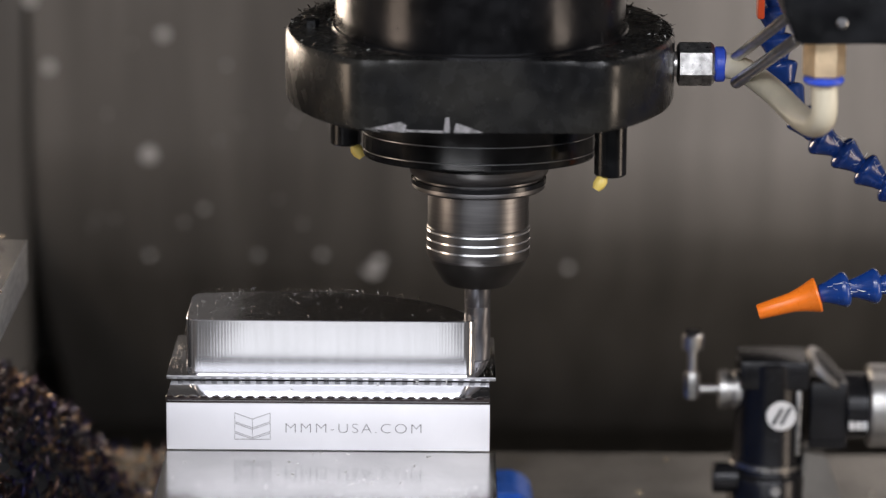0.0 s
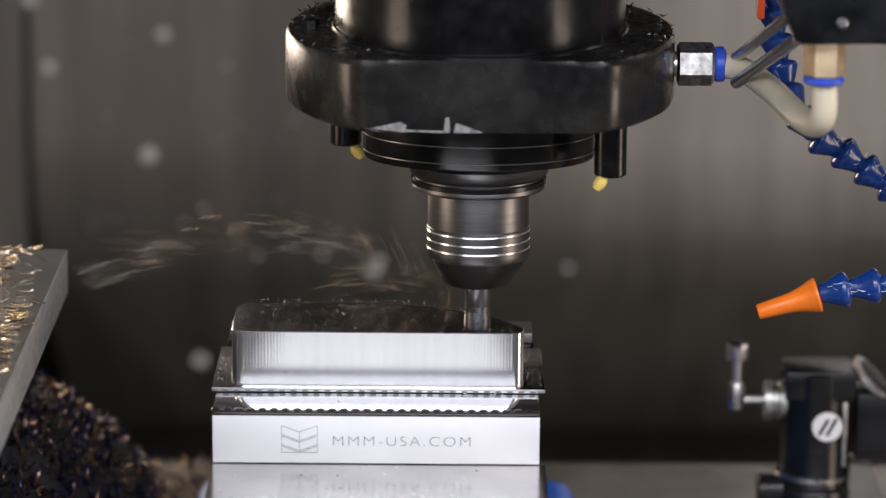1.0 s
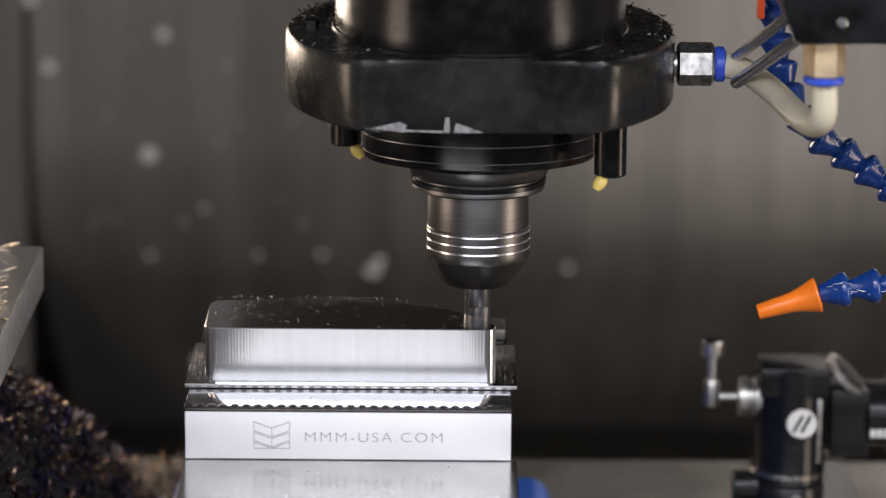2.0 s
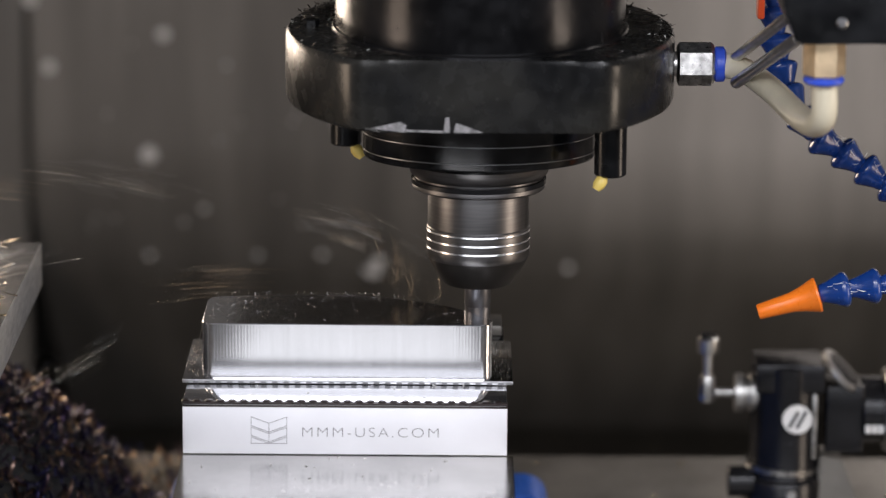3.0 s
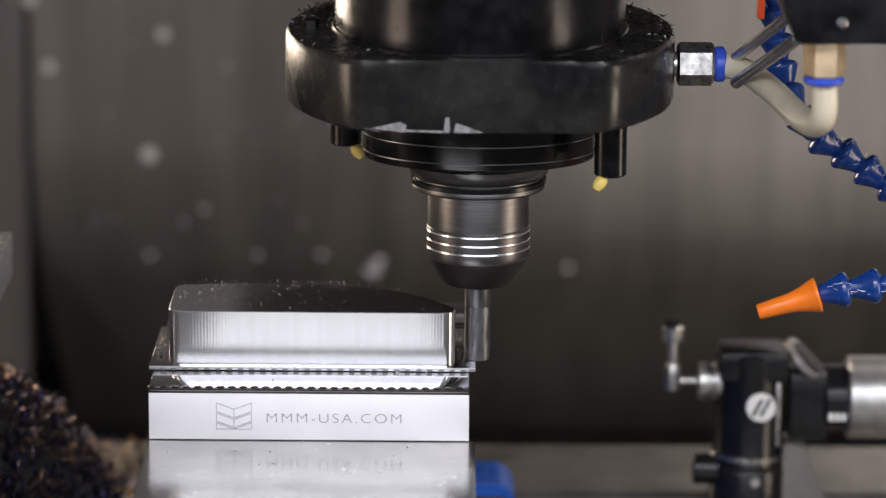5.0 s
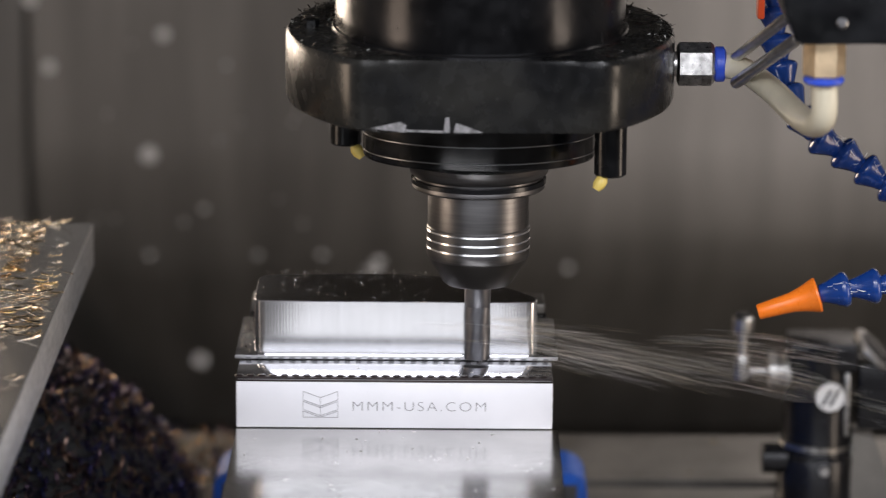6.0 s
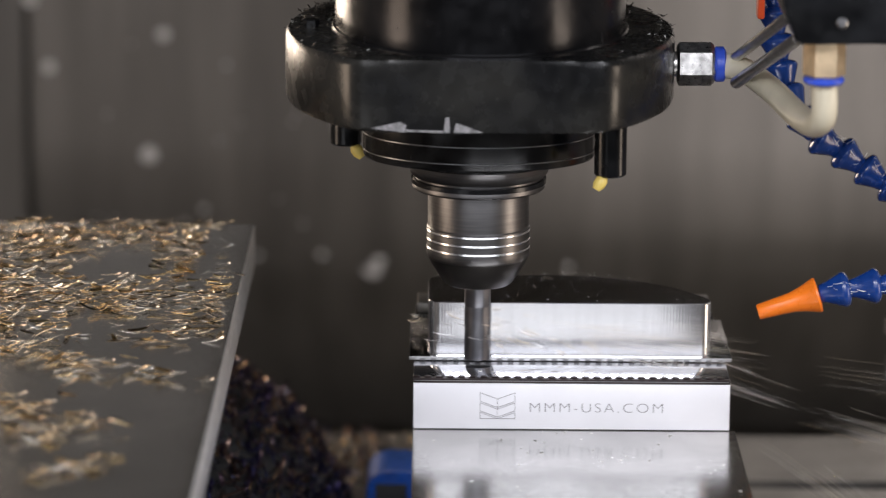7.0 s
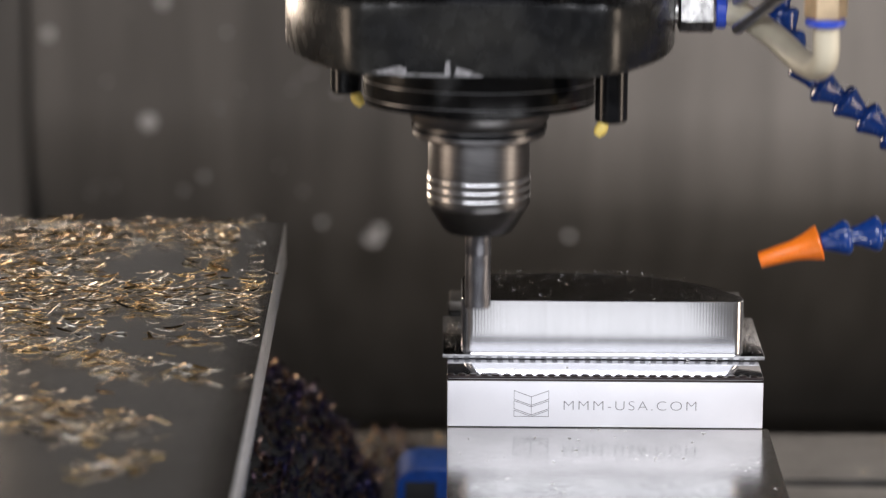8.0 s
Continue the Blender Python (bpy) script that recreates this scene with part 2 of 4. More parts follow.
# ---- enclosure ----
def enclosure():
    pan = -0.42
    tagged(link_mesh("floor", box(-0.92, 0.92, -0.72, 1.60, pan - 0.02, pan, 0.002), M_WALL_LOW), "dark oily sheet metal chip pan under the table", "floor", kind="structure")
    tagged(link_mesh("wall_west", box(-0.92, -0.90, -0.72, 1.60, pan, 1.0, 0.002), M_ENCL), "grey painted side of the machine enclosure", "wall", kind="structure")
    tagged(link_mesh("wall_east", box(0.90, 0.92, -0.72, 1.60, pan, 1.0, 0.002), M_ENCL), "grey painted side of the machine enclosure", "wall", kind="structure")
    tagged(link_mesh("wall_north", box(-0.90, 0.90, 1.58, 1.60, pan, 1.0, 0.002), M_ENCL), "grey painted rear of the machine enclosure", "wall", kind="structure")
    tagged(link_mesh("wall_south", box(-0.90, 0.90, -0.72, -0.70, pan, -0.16, 0.002), M_ENCL), "grey sill below the open machine door", "wall", kind="structure")
    tagged(link_mesh("ceiling", box(-0.92, 0.92, -0.72, 1.60, 1.0, 1.02, 0.002), M_ENCL), "grey roof of the machine enclosure", "ceiling", kind="structure")
    # the workshop outside the door
    tagged(link_mesh("floor_shop", box(-3, 3, -4, -0.73, -1.0, -0.98, 0.002), M_SHOP), "grey workshop floor", "floor", kind="structure")
    tagged(link_mesh("wall_shop", box(-3, 3, -4.02, -4, -1.0, 2.2, 0.002), M_SHOP), "plain grey workshop wall", "wall", kind="structure")
    tagged(link_mesh("ceiling_shop", box(-3, 3, -4, -0.73, 2.2, 2.22, 0.002), M_SHOP), "plain workshop ceiling", "ceiling", kind="structure")
    for name, x in (("wall_shop_west", -3.02), ("wall_shop_east", 3.0)):
        tagged(link_mesh(name, box(x, x + 0.02, -4, -0.73, -1.0, 2.2, 0.002), M_SHOP), "plain grey workshop wall", "wall", kind="structure")


enclosure()


# ---- things on the head, which rises at the end ----
HEAD, TABLE = [], []


LEAN = radians(51)     # how far the lower sheet slopes back


def z_cover():
    c = thing("axis_cover", "brushed grey sheet steel cover behind the spindle, with pale discs for glinting coolant drops", "machine cover")
    pts = [(1.09, 0.9), (1.09, -0.112)]
    for k in range(1, 11):
        q = k / 10 * LEAN
        pts.append((1.09 + 0.17 * (1 - math.cos(q)), -0.112 - 0.17 * math.sin(q)))
    y, z = pts[-1]
    pts.append((y + 0.44 * math.sin(LEAN), z - 0.44 * math.cos(LEAN)))
    pts += [(q[0] + 0.004, q[1]) for q in reversed(pts)]
    part("front_sheet", extrude_x(pts, -0.338, 0.72), M_WALL, c)
    part("side_panel", box(-0.72, -0.342, 1.085, 1.10, -0.60, 0.9, 0.003), M_WALL, c)

    def sheet_y(zz):
        if zz > -0.112:
            return 1.09
        if zz > -0.112 - 0.17 * math.sin(LEAN):
            return 1.09 + 0.17 * (1 - math.cos(math.asin((-0.112 - zz) / 0.17)))
        return y + (z - zz) * math.tan(LEAN)

    rng = random.Random(4)
    # oversized pale discs stand in for the glints on coolant drops
    spots = [(-0.247, -0.125, 5.6), (-0.073, -0.225, 6.2), (-0.068, -0.216, 4.2), (0.083, -0.222, 2.8), (-0.324, -0.056, 4.4), (-0.235, -0.03, 4.2), (-0.338, -0.003, 5),
             (-0.113, -0.211, 2.5), (-0.164, -0.212, 2.3), (-0.10, -0.10, 2.0), (-0.25, -0.213, 2.6), (-0.212, -0.307, 4.8), (-0.205, -0.170, 2.0)]
    spots += [(rng.uniform(-0.33, -0.10), rng.uniform(-0.20, 0.0), rng.uniform(0.8, 1.7)) for _ in range(16)]
    for x, z, r in spots:
        r *= 1.15
        yy = sheet_y(z)
        part("drop_glint", lathe([(r * 0.001, 0), (r * 0.0008, 0.001), (0, 0.0014)], 12, along((x, yy - 0.0005, z), (x, yy - 1, z))), M_GLINT, c)
    HEAD.append(c)


def spindle_head():
    h = thing("spindle_head", "black oiled spindle housing with a wide coolant ring", "machine spindle")
    deep = Matrix.Diagonal((1, 1.3, 1, 1))
    part("barrel", lathe([(0, 0.135), (0.0695, 0.135), (0.0695, 0.30), (0.09, 0.32), (0, 0.32)], 96, deep), M_BARREL, h)
    # lip added so that a highlight line forms where barrel meets ring
    part("highlight_lip", lathe([(0.068, 0.1600), (0.0708, 0.1602), (0.0714, 0.1612), (0.0713, 0.1632), (0.0706, 0.1642), (0.0690, 0.1646)], 96, deep), M_BARREL, h, "thin lip added for a highlight at the housing's foot")
    ring = lathe([(0.0, 0.160), (0.0895, 0.1625), (0.0918, 0.1622), (0.0930, 0.1605), (0.0932, 0.159), (0.0932, 0.1318), (0.0925, 0.1302), (0.0905, 0.1292), (0.0, 0.1292)], 160, deep)
    for q in ring.verts:
        if q.co.y < -0.05:
            q.co.y = -(0.0945 - 0.0035 * math.log(1 + math.exp((0.0945 + q.co.y) / 0.0035)))
    part("coolant_ring", ring, M_RING, h, "glossy black oval ring with a flat front and chips along its rim")
    part("nose", lathe([(0, 0.1308), (0.0376, 0.1308), (0.0376, 0.0985), (0.0362, 0.0972), (0, 0.0972)], 96), M_BLACK, h)
    part("nose_lip", lathe([(0, 0.0974), (0.0352, 0.0971), (0.0346, 0.0950), (0.0330, 0.0915), (0.0316, 0.0903), (0, 0.0903)], 96), M_HOLDER, h, "ground steel lip of the spindle nose")
    oval = Matrix.Diagonal((1, 0.76, 1, 1))
    part("nose_ring", lathe([(0, 0.1308), (0.0560, 0.1308), (0.0560, 0.1010), (0.0552, 0.0998), (0, 0.0998)], 96, oval), M_BLACK, h, "black oval ring under the coolant ring")
    # two thin grey steel bands around the oval ring
    for z in (0.1034, 0.1115):
        part("ring_edge", lathe([(0.0555, z - 0.0004), (0.0563, z - 0.0002), (0.0563, z + 0.0002), (0.0555, z + 0.0004)], 96, oval), M_STEEL_EDGE, h, "thin bright edge line")
    # coolant jets under the ring
    for x, y, z0, z1, dx in ((0.0619, -0.036, 0.0975, 0.1315, -0.005), (-0.0650, 0.030, 0.0985, 0.1315, 0.006)):
        jet = part("coolant_jet", rod((x, y, z0), (x, y, z1), 0.0077, bevel=0.001), M_BLACK, h)
        part("jet_tip", lathe([(0, -0.0042), (0.0018, -0.0040), (0.0030, -0.002), (0.0030, 0.001), (0.0018, 0.0035), (0, 0.0035)], 20, along((x + dx, y - 0.004, z0 - 0.003), (x + dx * 2.2, y - 0.006, z0 - 0.012))), M_YELLOW, jet, "yellow plastic tip")
    # pale coolant residue along the lower front edge
    for pts in ([(-0.0505, 0.1336), (-0.0350, 0.1318), (-0.0342, 0.1352), (-0.0372, 0.1366)], [(-0.0345, 0.1322), (-0.0165, 0.1318), (-0.0165, 0.1326), (-0.0345, 0.1330)],
                [(-0.0170, 0.1318), (-0.0142, 0.1318), (-0.0146, 0.1390), (-0.0166, 0.1386)], [(-0.0125, 0.1318), (0.0010, 0.1319), (-0.0060, 0.1345), (-0.0115, 0.1362)]):
        bm = bmesh.new()
        f = bm.faces.new([bm.verts.new((x, -0.0949, z - 0.0026)) for x, z in pts])
        up = bmesh.ops.extrude_face_region(bm, geom=[f])
        bmesh.ops.translate(bm, vec=(0, 0.0012, 0), verts=[q for q in up["geom"] if isinstance(q, bmesh.types.BMVert)])
        part("residue", bm, M_RESIDUE, h, "pale dried coolant residue")
    for a in (25, 70, 115, 160):
        x, y = 0.081 * math.cos(radians(a + 20)), 0.104 * math.sin(radians(a + 20))
        part("bolt", lathe([(0, 0.0655 + 0.1), (0.0036, 0.0655 + 0.1), (0.004, 0.065 + 0.1), (0.004, 0.161)], 6, pose(x, y, 0)), M_BLACK, h)
    cast = bmesh.new()
    box(-0.16, 0.27, 0.085, 1.05, 0.195, 0.62, 0.02, cast)
    part("casting", cast, M_BLACK, h, "black painted head casting")
    HEAD.append(h)
    rng = random.Random(7)
    places = []
    for _ in range(420):
        a, r = rng.uniform(0, 6.283), rng.uniform(0.071, 0.0915)
        if rng.random() < 0.5:
            r = rng.uniform(0.086, 0.092)
        yy = 1.3 * r * math.sin(a)
        if yy < -0.090:
            continue
        places.append(((r * math.cos(a), yy, 0.1612 + 0.0014 * r / 0.09 + rng.uniform(0, 0.0014)), rng.uniform(0, 360), rng.uniform(-25, 25)))
    HEAD.append(tagged(chip_mesh("ring_chips", places, M_CHIP_DARK, rng, (0.002, 0.006), (0.0004, 0.001)), "dark curled chips lying on the coolant ring", "metal chips", kind="stuff"))
    places = [p for i, p in enumerate(places) if i % 6 == 0 and (p[0][0] < -0.05 or p[0][0] > 0.06)]
    HEAD.append(tagged(chip_mesh("ring_glints", places, M_GLINT, rng, (0.0010, 0.0026), (0.0003, 0.0007)), "tiny chips painted pale for their glints, among the dark ones on the ring", "metal chips", kind="stuff"))


def air_line():
    a = thing("air_line", "milky plastic air tube with push fittings at the coolant ring", "air hose")
    part("hex_fitting", lathe([(0, 0.0), (0.0085, 0.0), (0.0105, 0.0012), (0.0105, 0.0165), (0.009, 0.018), (0, 0.018)], 6, along((0.0945, 0, 0.1450), (0.2, 0, 0.1453)) @ pose(0, 0, 0, 0, 0, 20)), M_NICKEL, a, "worn nickel hex fitting")
    part("neck", rod((0.0905, 0, 0.1449), (0.0955, 0, 0.1449), 0.006), M_STEEL, a)
    part("release_collar", lathe([(0, 0), (0.0075, 0), (0.0085, 0.001), (0.0085, 0.0045), (0.007, 0.0055), (0, 0.0055)], 32, along((0.1125, 0, 0.145), (0.2, 0, 0.1453))), M_COLLAR, a, "blue release collar")
    part("tube", tube([(0.118, 0, 0.1445), (0.1270, -0.012, 0.1437), (0.1370, -0.04, 0.1399), (0.1449, -0.075, 0.1359), (0.1491, -0.10, 0.1360), (0.1518, -0.115, 0.1389), (0.1532, -0.125, 0.1460), (0.1522, -0.13, 0.1636)], 0.0060), M_TUBE, a)
    c2 = part("release_collar", lathe([(0, 0), (0.0082, 0), (0.0091, 0.001), (0.0091, 0.0023), (0.0075, 0.0032), (0, 0.0032)], 32, along((0.1520, -0.13, 0.1599), (0.1520, -0.13, 0.2))), M_COLLAR, a, "blue release collar")
    part("brass_fitting", lathe([(0, 0), (0.0084, 0), (0.0096, 0.001), (0.0096, 0.013), (0.0084, 0.0185), (0, 0.0185)], 6, along((0.1520, -0.13, 0.1631), (0.1520, -0.13, 0.2))), M_BRASS, a, "tarnished brass hex fitting")
    HEAD.append(a)


def jet_block():
    b = thing("jet_block", "black coolant block with two slanted steel jet tubes", "coolant block")
    part("block", extrude_block(), M_BLACK, b)
    part("jet_tube", rod((0.1221, -0.004, 0.1485), (0.1388, -0.098, 0.1850), 0.0026), M_STEEL, b, "polished steel jet tube")
    part("jet_tube", rod((0.1221, -0.014, 0.1385), (0.1425, -0.108, 0.1765), 0.0029), M_STEEL, b, "polished steel jet tube")
    part("red_cap", box(0.1345, 0.1380, 0.02, 0.03, 0.1635, 0.19, 0.001), M_RED, b, "red plastic cap")
    # small steel piece added in place of a soft glint on the block
    part("stub", lathe([(0, 0), (0.0022, 0), (0.0026, 0.0008), (0.0015, 0.0016), (0, 0.0016)], 16, along((0.1572, -0.1502, 0.1905), (0.1572, -1, 0.1905))), M_STEEL_EDGE, b)
    HEAD.append(b)


def extrude_block():
    bm = bmesh.new()
    pts = [(0.1315, 0.1969), (0.1380, 0.1806), (0.32, 0.1825), (0.32, 0.33), (0.1315, 0.33)]
    a = [bm.verts.new((x, -0.150, z)) for x, z in pts]
    b = [bm.verts.new((x, -0.090, z)) for x, z in pts]
    bm.faces.new(a)
    bm.faces.new(b[::-1])
    for i in range(5):
        bm.faces.new((a[i], a[(i + 1) % 5], b[(i + 1) % 5], b[i]))
    bmesh.ops.bevel(bm, geom=list(bm.edges), offset=0.0015, segments=2, affect="EDGES")
    return bm


def loc_segment(n, flared_end):
    """One ball-jointed link: a neck that flares to a rounded socket."""
    prof = [(0.0, 0.0), (0.0042, 0.0), (0.0047, 0.0012), (0.0050, n * 0.20), (0.0066, n * 0.46), (0.0082, n * 0.70), (0.0087, n * 0.78), (0.0086, n * 0.86), (0.0076, n * 0.95), (0.0052, n * 1.02), (0.0, n * 1.02)]
    if not flared_end:
        prof = [(r, n - z) for r, z in reversed(prof)]
    return lathe(prof, 28)


def segmented_hose(name, label, points, pitch, parent_list, flared_end=True):
    h = thing(name, label, "coolant hose")
    line = smooth_line(points, 30)
    walked, nxt, i = 0.0, 0.0, 0
    mesh = None
    stations = []
    for p, q in zip(line, line[1:]):
        d = (q - p).length
        while nxt <= walked + d:
            stations.append(p + (q - p) * ((nxt - walked) / d))
            nxt += pitch
        walked += d
    for p, q in zip(stations, stations[1:]):
        if mesh is None:
            ob = part("hose_segment", loc_segment(pitch, flared_end), M_HOSE, h)
            mesh = ob.data
        else:
            ob = new("hose_segment", mesh)
            ob.parent = h
        ob.matrix_basis = along(p, q)
    parent_list.append(h)
    return h


def hoses():
    segmented_hose("coolant_hose", "blue segmented plastic coolant hose with clinging chips",
                   [(0.1445, 0.045, 0.180), (0.1455, 0.045, 0.155), (0.1495, 0.042, 0.130), (0.1545, 0.034, 0.1195), (0.1615, 0.03, 0.1080), (0.170, 0.03, 0.1010), (0.180, 0.03, 0.0957), (0.190, 0.03, 0.0878), (0.200, 0.028, 0.0810), (0.225, 0.02, 0.066)], 0.0140, HEAD, False)
    h = segmented_hose("coolant_hose", "blue segmented plastic coolant hose with an orange nozzle",
                       [(0.1665, 0, 0.0318), (0.180, 0, 0.0345), (0.195, 0, 0.0362), (0.215, 0.002, 0.0395), (0.24, 0.004, 0.049), (0.26, 0.006, 0.07)], 0.0150, HEAD)
    part("nozzle", lathe([(0.0022, 0.0), (0.0034, 0.0), (0.0038, 0.0006), (0.0044, 0.010), (0.0050, 0.0175), (0.0062, 0.0225), (0.0082, 0.0282), (0.0087, 0.0296), (0.0084, 0.0306), (0.0058, 0.0310), (0.002, 0.0310), (0.0022, 0.0)], 36,
                         along((0.1368, 0, 0.0224), (0.1685, 0, 0.0322))), M_ORANGE, h, "orange tapered nozzle")
    rng = random.Random(3)
    places = []
    for p in smooth_line([(0.160, 0.030, 0.1135), (0.170, 0.03, 0.1025), (0.180, 0.03, 0.0980), (0.190, 0.03, 0.0900), (0.200, 0.028, 0.0830)], 6):
        places.append((p + Vector((rng.uniform(-0.004, 0.004), -0.0085 + rng.uniform(0, 0.003), rng.uniform(0, 0.006))), rng.uniform(-60, 60), rng.uniform(-70, 70)))
    for _ in range(14):
        places.append(((rng.uniform(0.170, 0.197), -0.0068, 0.036 + rng.uniform(-0.003, 0.004)), rng.uniform(-20, 20), rng.uniform(-20, 20)))
    HEAD.append(tagged(chip_mesh("hose_chips", places, M_GLINT, rng, (0.0025, 0.006), (0.0003, 0.0006)), "hair-like chips clinging to the hoses, painted pale for their shine", "metal chips", kind="stuff"))


def tool_holder():
    t = thing("tool_holder", "ground steel milling chuck holding a carbide end mill, spinning", "tool holder")
    part("flange", lathe([(0, 0.0905), (0.031, 0.0905), (0.031, 0.0890), (0.0315, 0.0885), (0.0322, 0.0870), (0.0322, 0.0848), (0.0312, 0.0838), (0.0255, 0.0830), (0.0, 0.083)], 96), M_HOLDER, t)
    part("retaining_band", lathe([(0.0312, 0.0893), (0.0327, 0.0890), (0.0327, 0.0868), (0.0312, 0.0865)], 96), M_BLACK, t, "dark groove of the flange")
    prof = [(0, 0.0832), (0.0243, 0.083), (0.0246, 0.0815), (0.0246, 0.0655)]
    for z in (0.0636, 0.0594, 0.0552):
        prof += [(0.0250, z + 0.0013), (0.0250, z + 0.0007), (0.0243, z), (0.0250, z - 0.0007), (0.0250, z - 0.0013)]
    prof += [(0.0250, 0.0512), (0.0244, 0.0498), (0, 0.0497)]
    part("collar", lathe(prof, 96), M_HOLDER, t, "grey ground steel collar with three grooves")
    for z in (0.0636, 0.0594, 0.0552):
        part("groove_ring", lathe([(0.0240, z - 0.0009), (0.02505, z - 0.0006), (0.02530, z - 0.0003), (0.02508, z + 0.0005), (0.0240, z + 0.0009)], 96), M_CHROME, t, "bright polished ring")
    nose = lathe([(0, 0.0497), (0.0243, 0.0497), (0.0231, 0.0470), (0.0170, 0.0374), (0.0154, 0.0363), (0, 0.0363)], 96)
    part("nose_cone", nose, M_NOSE, t, "blackened nose cone")
    cutter = part("end_mill", lathe([(0, 0.0366), (0.00635, 0.0366), (0.00635, 0.026), (0.0061, 0.0255), (0.0061, 0.0245), (0, 0.0245)], 40), M_CARBIDE, t, "grey carbide end mill")
    # four-flute helical body
    bm = bmesh.new()
    rings, seg, steps = [], 48, 24
    for k in range(steps + 1):
        z = -0.0016 + 0.0262 * k / steps
        ring = []
        for i in range(seg):
            a = 2 * math.pi * i / seg
            u = (a * 4 / (2 * math.pi)) % 1.0
            r = 0.00635 if u < 0.45 else 0.00635 - 0.0002 * math.sin((u - 0.45) / 0.55 * math.pi)
            b = a + z / 0.0246 * 2.2
            ring.append(bm.verts.new((r * math.cos(b), r * math.sin(b), z)))
        rings.append(ring)
    for p, q in zip(rings, rings[1:]):
        for i in range(seg):
            bm.faces.new((p[i], p[(i + 1) % seg], q[(i + 1) % seg], q[i]))
    bm.faces.new(rings[0])
    bm.faces.new(rings[-1])
    part("flute", bm, M_CARBIDE, cutter)
    return t


z_cover()
spindle_head()
air_line()
jet_block()
hoses()
TOOL = tool_holder()

# ---- things on the table; places as at 6.5 s ----
XC = 0.0030          # middle of the vise
JAW_T, JAW_B, JAW_F, JAW_R = -0.0018, -0.0267, -0.0408, -0.0005
TABLE_Z = -0.150


def machine_table():
    t = thing("machine_table", "oily cast iron milling table with T-slots and scattered chips", "machine table")
    pts = [(-0.24, TABLE_Z - 0.07), (0.388, TABLE_Z - 0.07), (0.388, TABLE_Z - 0.003), (0.385, TABLE_Z)]
    for y in (0.283, 0.158, 0.033, -0.092):
        pts += [(y + 0.008, TABLE_Z), (y + 0.008, TABLE_Z - 0.018), (y + 0.014, TABLE_Z - 0.018), (y + 0.014, TABLE_Z - 0.03), (y - 0.014, TABLE_Z - 0.03), (y - 0.014, TABLE_Z - 0.018), (y - 0.008, TABLE_Z - 0.018), (y - 0.008, TABLE_Z)]
    pts += [(-0.24, TABLE_Z)]
    part("table_top", extrude_x(pts, -0.52, 0.62), M_TABLE, t)
    part("saddle", box(-0.20, 0.24, -0.2, 0.34, -0.42, TABLE_Z - 0.07, 0.004), M_DARK, t)
    TABLE.append(t)


def vise():
    v = thing("vise", "polished steel machine vise with blue painted body ears", "machine vise")
    top = JAW_B - 0.0004
    pts = [(-0.0400, -0.06), (-0.0400, top), (-0.259, top), (-0.26, top - 0.001), (-0.26, -0.06)]
    part("slide", extrude_x(pts, XC - 0.0762, XC + 0.0790), M_VISE, v)
    part("slide_rear", box(XC - 0.0762, XC + 0.0762, -0.0398, 0.125, -0.06, -0.0271, 0.001), M_VISE, v)
    part("base", box(XC - 0.0740, XC + 0.0740, -0.265, 0.215, TABLE_Z, -0.0602, 0.003), M_BLUE, v, "blue painted vise base")
    for s in (-1, 1):
        ear = bmesh.new()
        x0, x1, z0, z1, rr = 0.0650, 0.1040, TABLE_Z - 0.0, -0.1245, 0.012
        pts = [(x0, z0), (x1, z0), (x1, z1 - rr)] + [(x1 - rr + rr * math.cos(a), z1 - rr + rr * math.sin(a)) for a in [k * math.pi / 16 for k in range(1, 9)]] + [(x0, z1)]
        front = [ear.verts.new((XC + s * x, 0.217, z)) for x, z in pts]
        back = [ear.verts.new((XC + s * x, 0.262, z)) for x, z in pts]
        ear.faces.new(front)
        ear.faces.new(back[::-1])
        for i in range(len(pts)):
            ear.faces.new((front[i], front[(i + 1) % len(pts)], back[(i + 1) % len(pts)], back[i]))
        bmesh.ops.bevel(ear, geom=[e for e in ear.edges], offset=0.0012, segments=2, affect="EDGES")
        e = part("ear", ear, M_BLUE, v, "blue painted rounded ear")
        xx = XC + s * 0.0900
        # dark plate stands in for the shade inside the ear's hollow
        part("hollow_shade", box(xx - 0.0090, xx + 0.0085, 0.2155, 0.2185, TABLE_Z + 0.002, -0.1315, 0.0005), M_DARK, e)
    TABLE.append(v)


def slide_litter():
    rng = random.Random(17)
    places = [((XC + rng.uniform(-0.074, 0.076), rng.uniform(-0.114, -0.043), JAW_B - 0.0003), rng.uniform(0, 360), rng.uniform(-20, 20)) for _ in range(34)]
    places += [((XC + rng.uniform(-0.074, 0.076), rng.uniform(-0.24, -0.12), JAW_B - 0.0003), rng.uniform(0, 360), rng.uniform(-20, 20)) for _ in range(30)]
    places += [((XC + rng.uniform(-0.074, 0.074), rng.uniform(-0.036, -0.006), JAW_T + 0.0001), rng.uniform(0, 360), rng.uniform(-20, 20)) for _ in range(12)]
    TABLE.append(tagged(chip_mesh("vise_chips", places, M_GLINT, rng, (0.0008, 0.0022), (0.0004, 0.0010)), "specks of chips on the polished vise, painted pale for their shine", "metal chips", kind="stuff"))


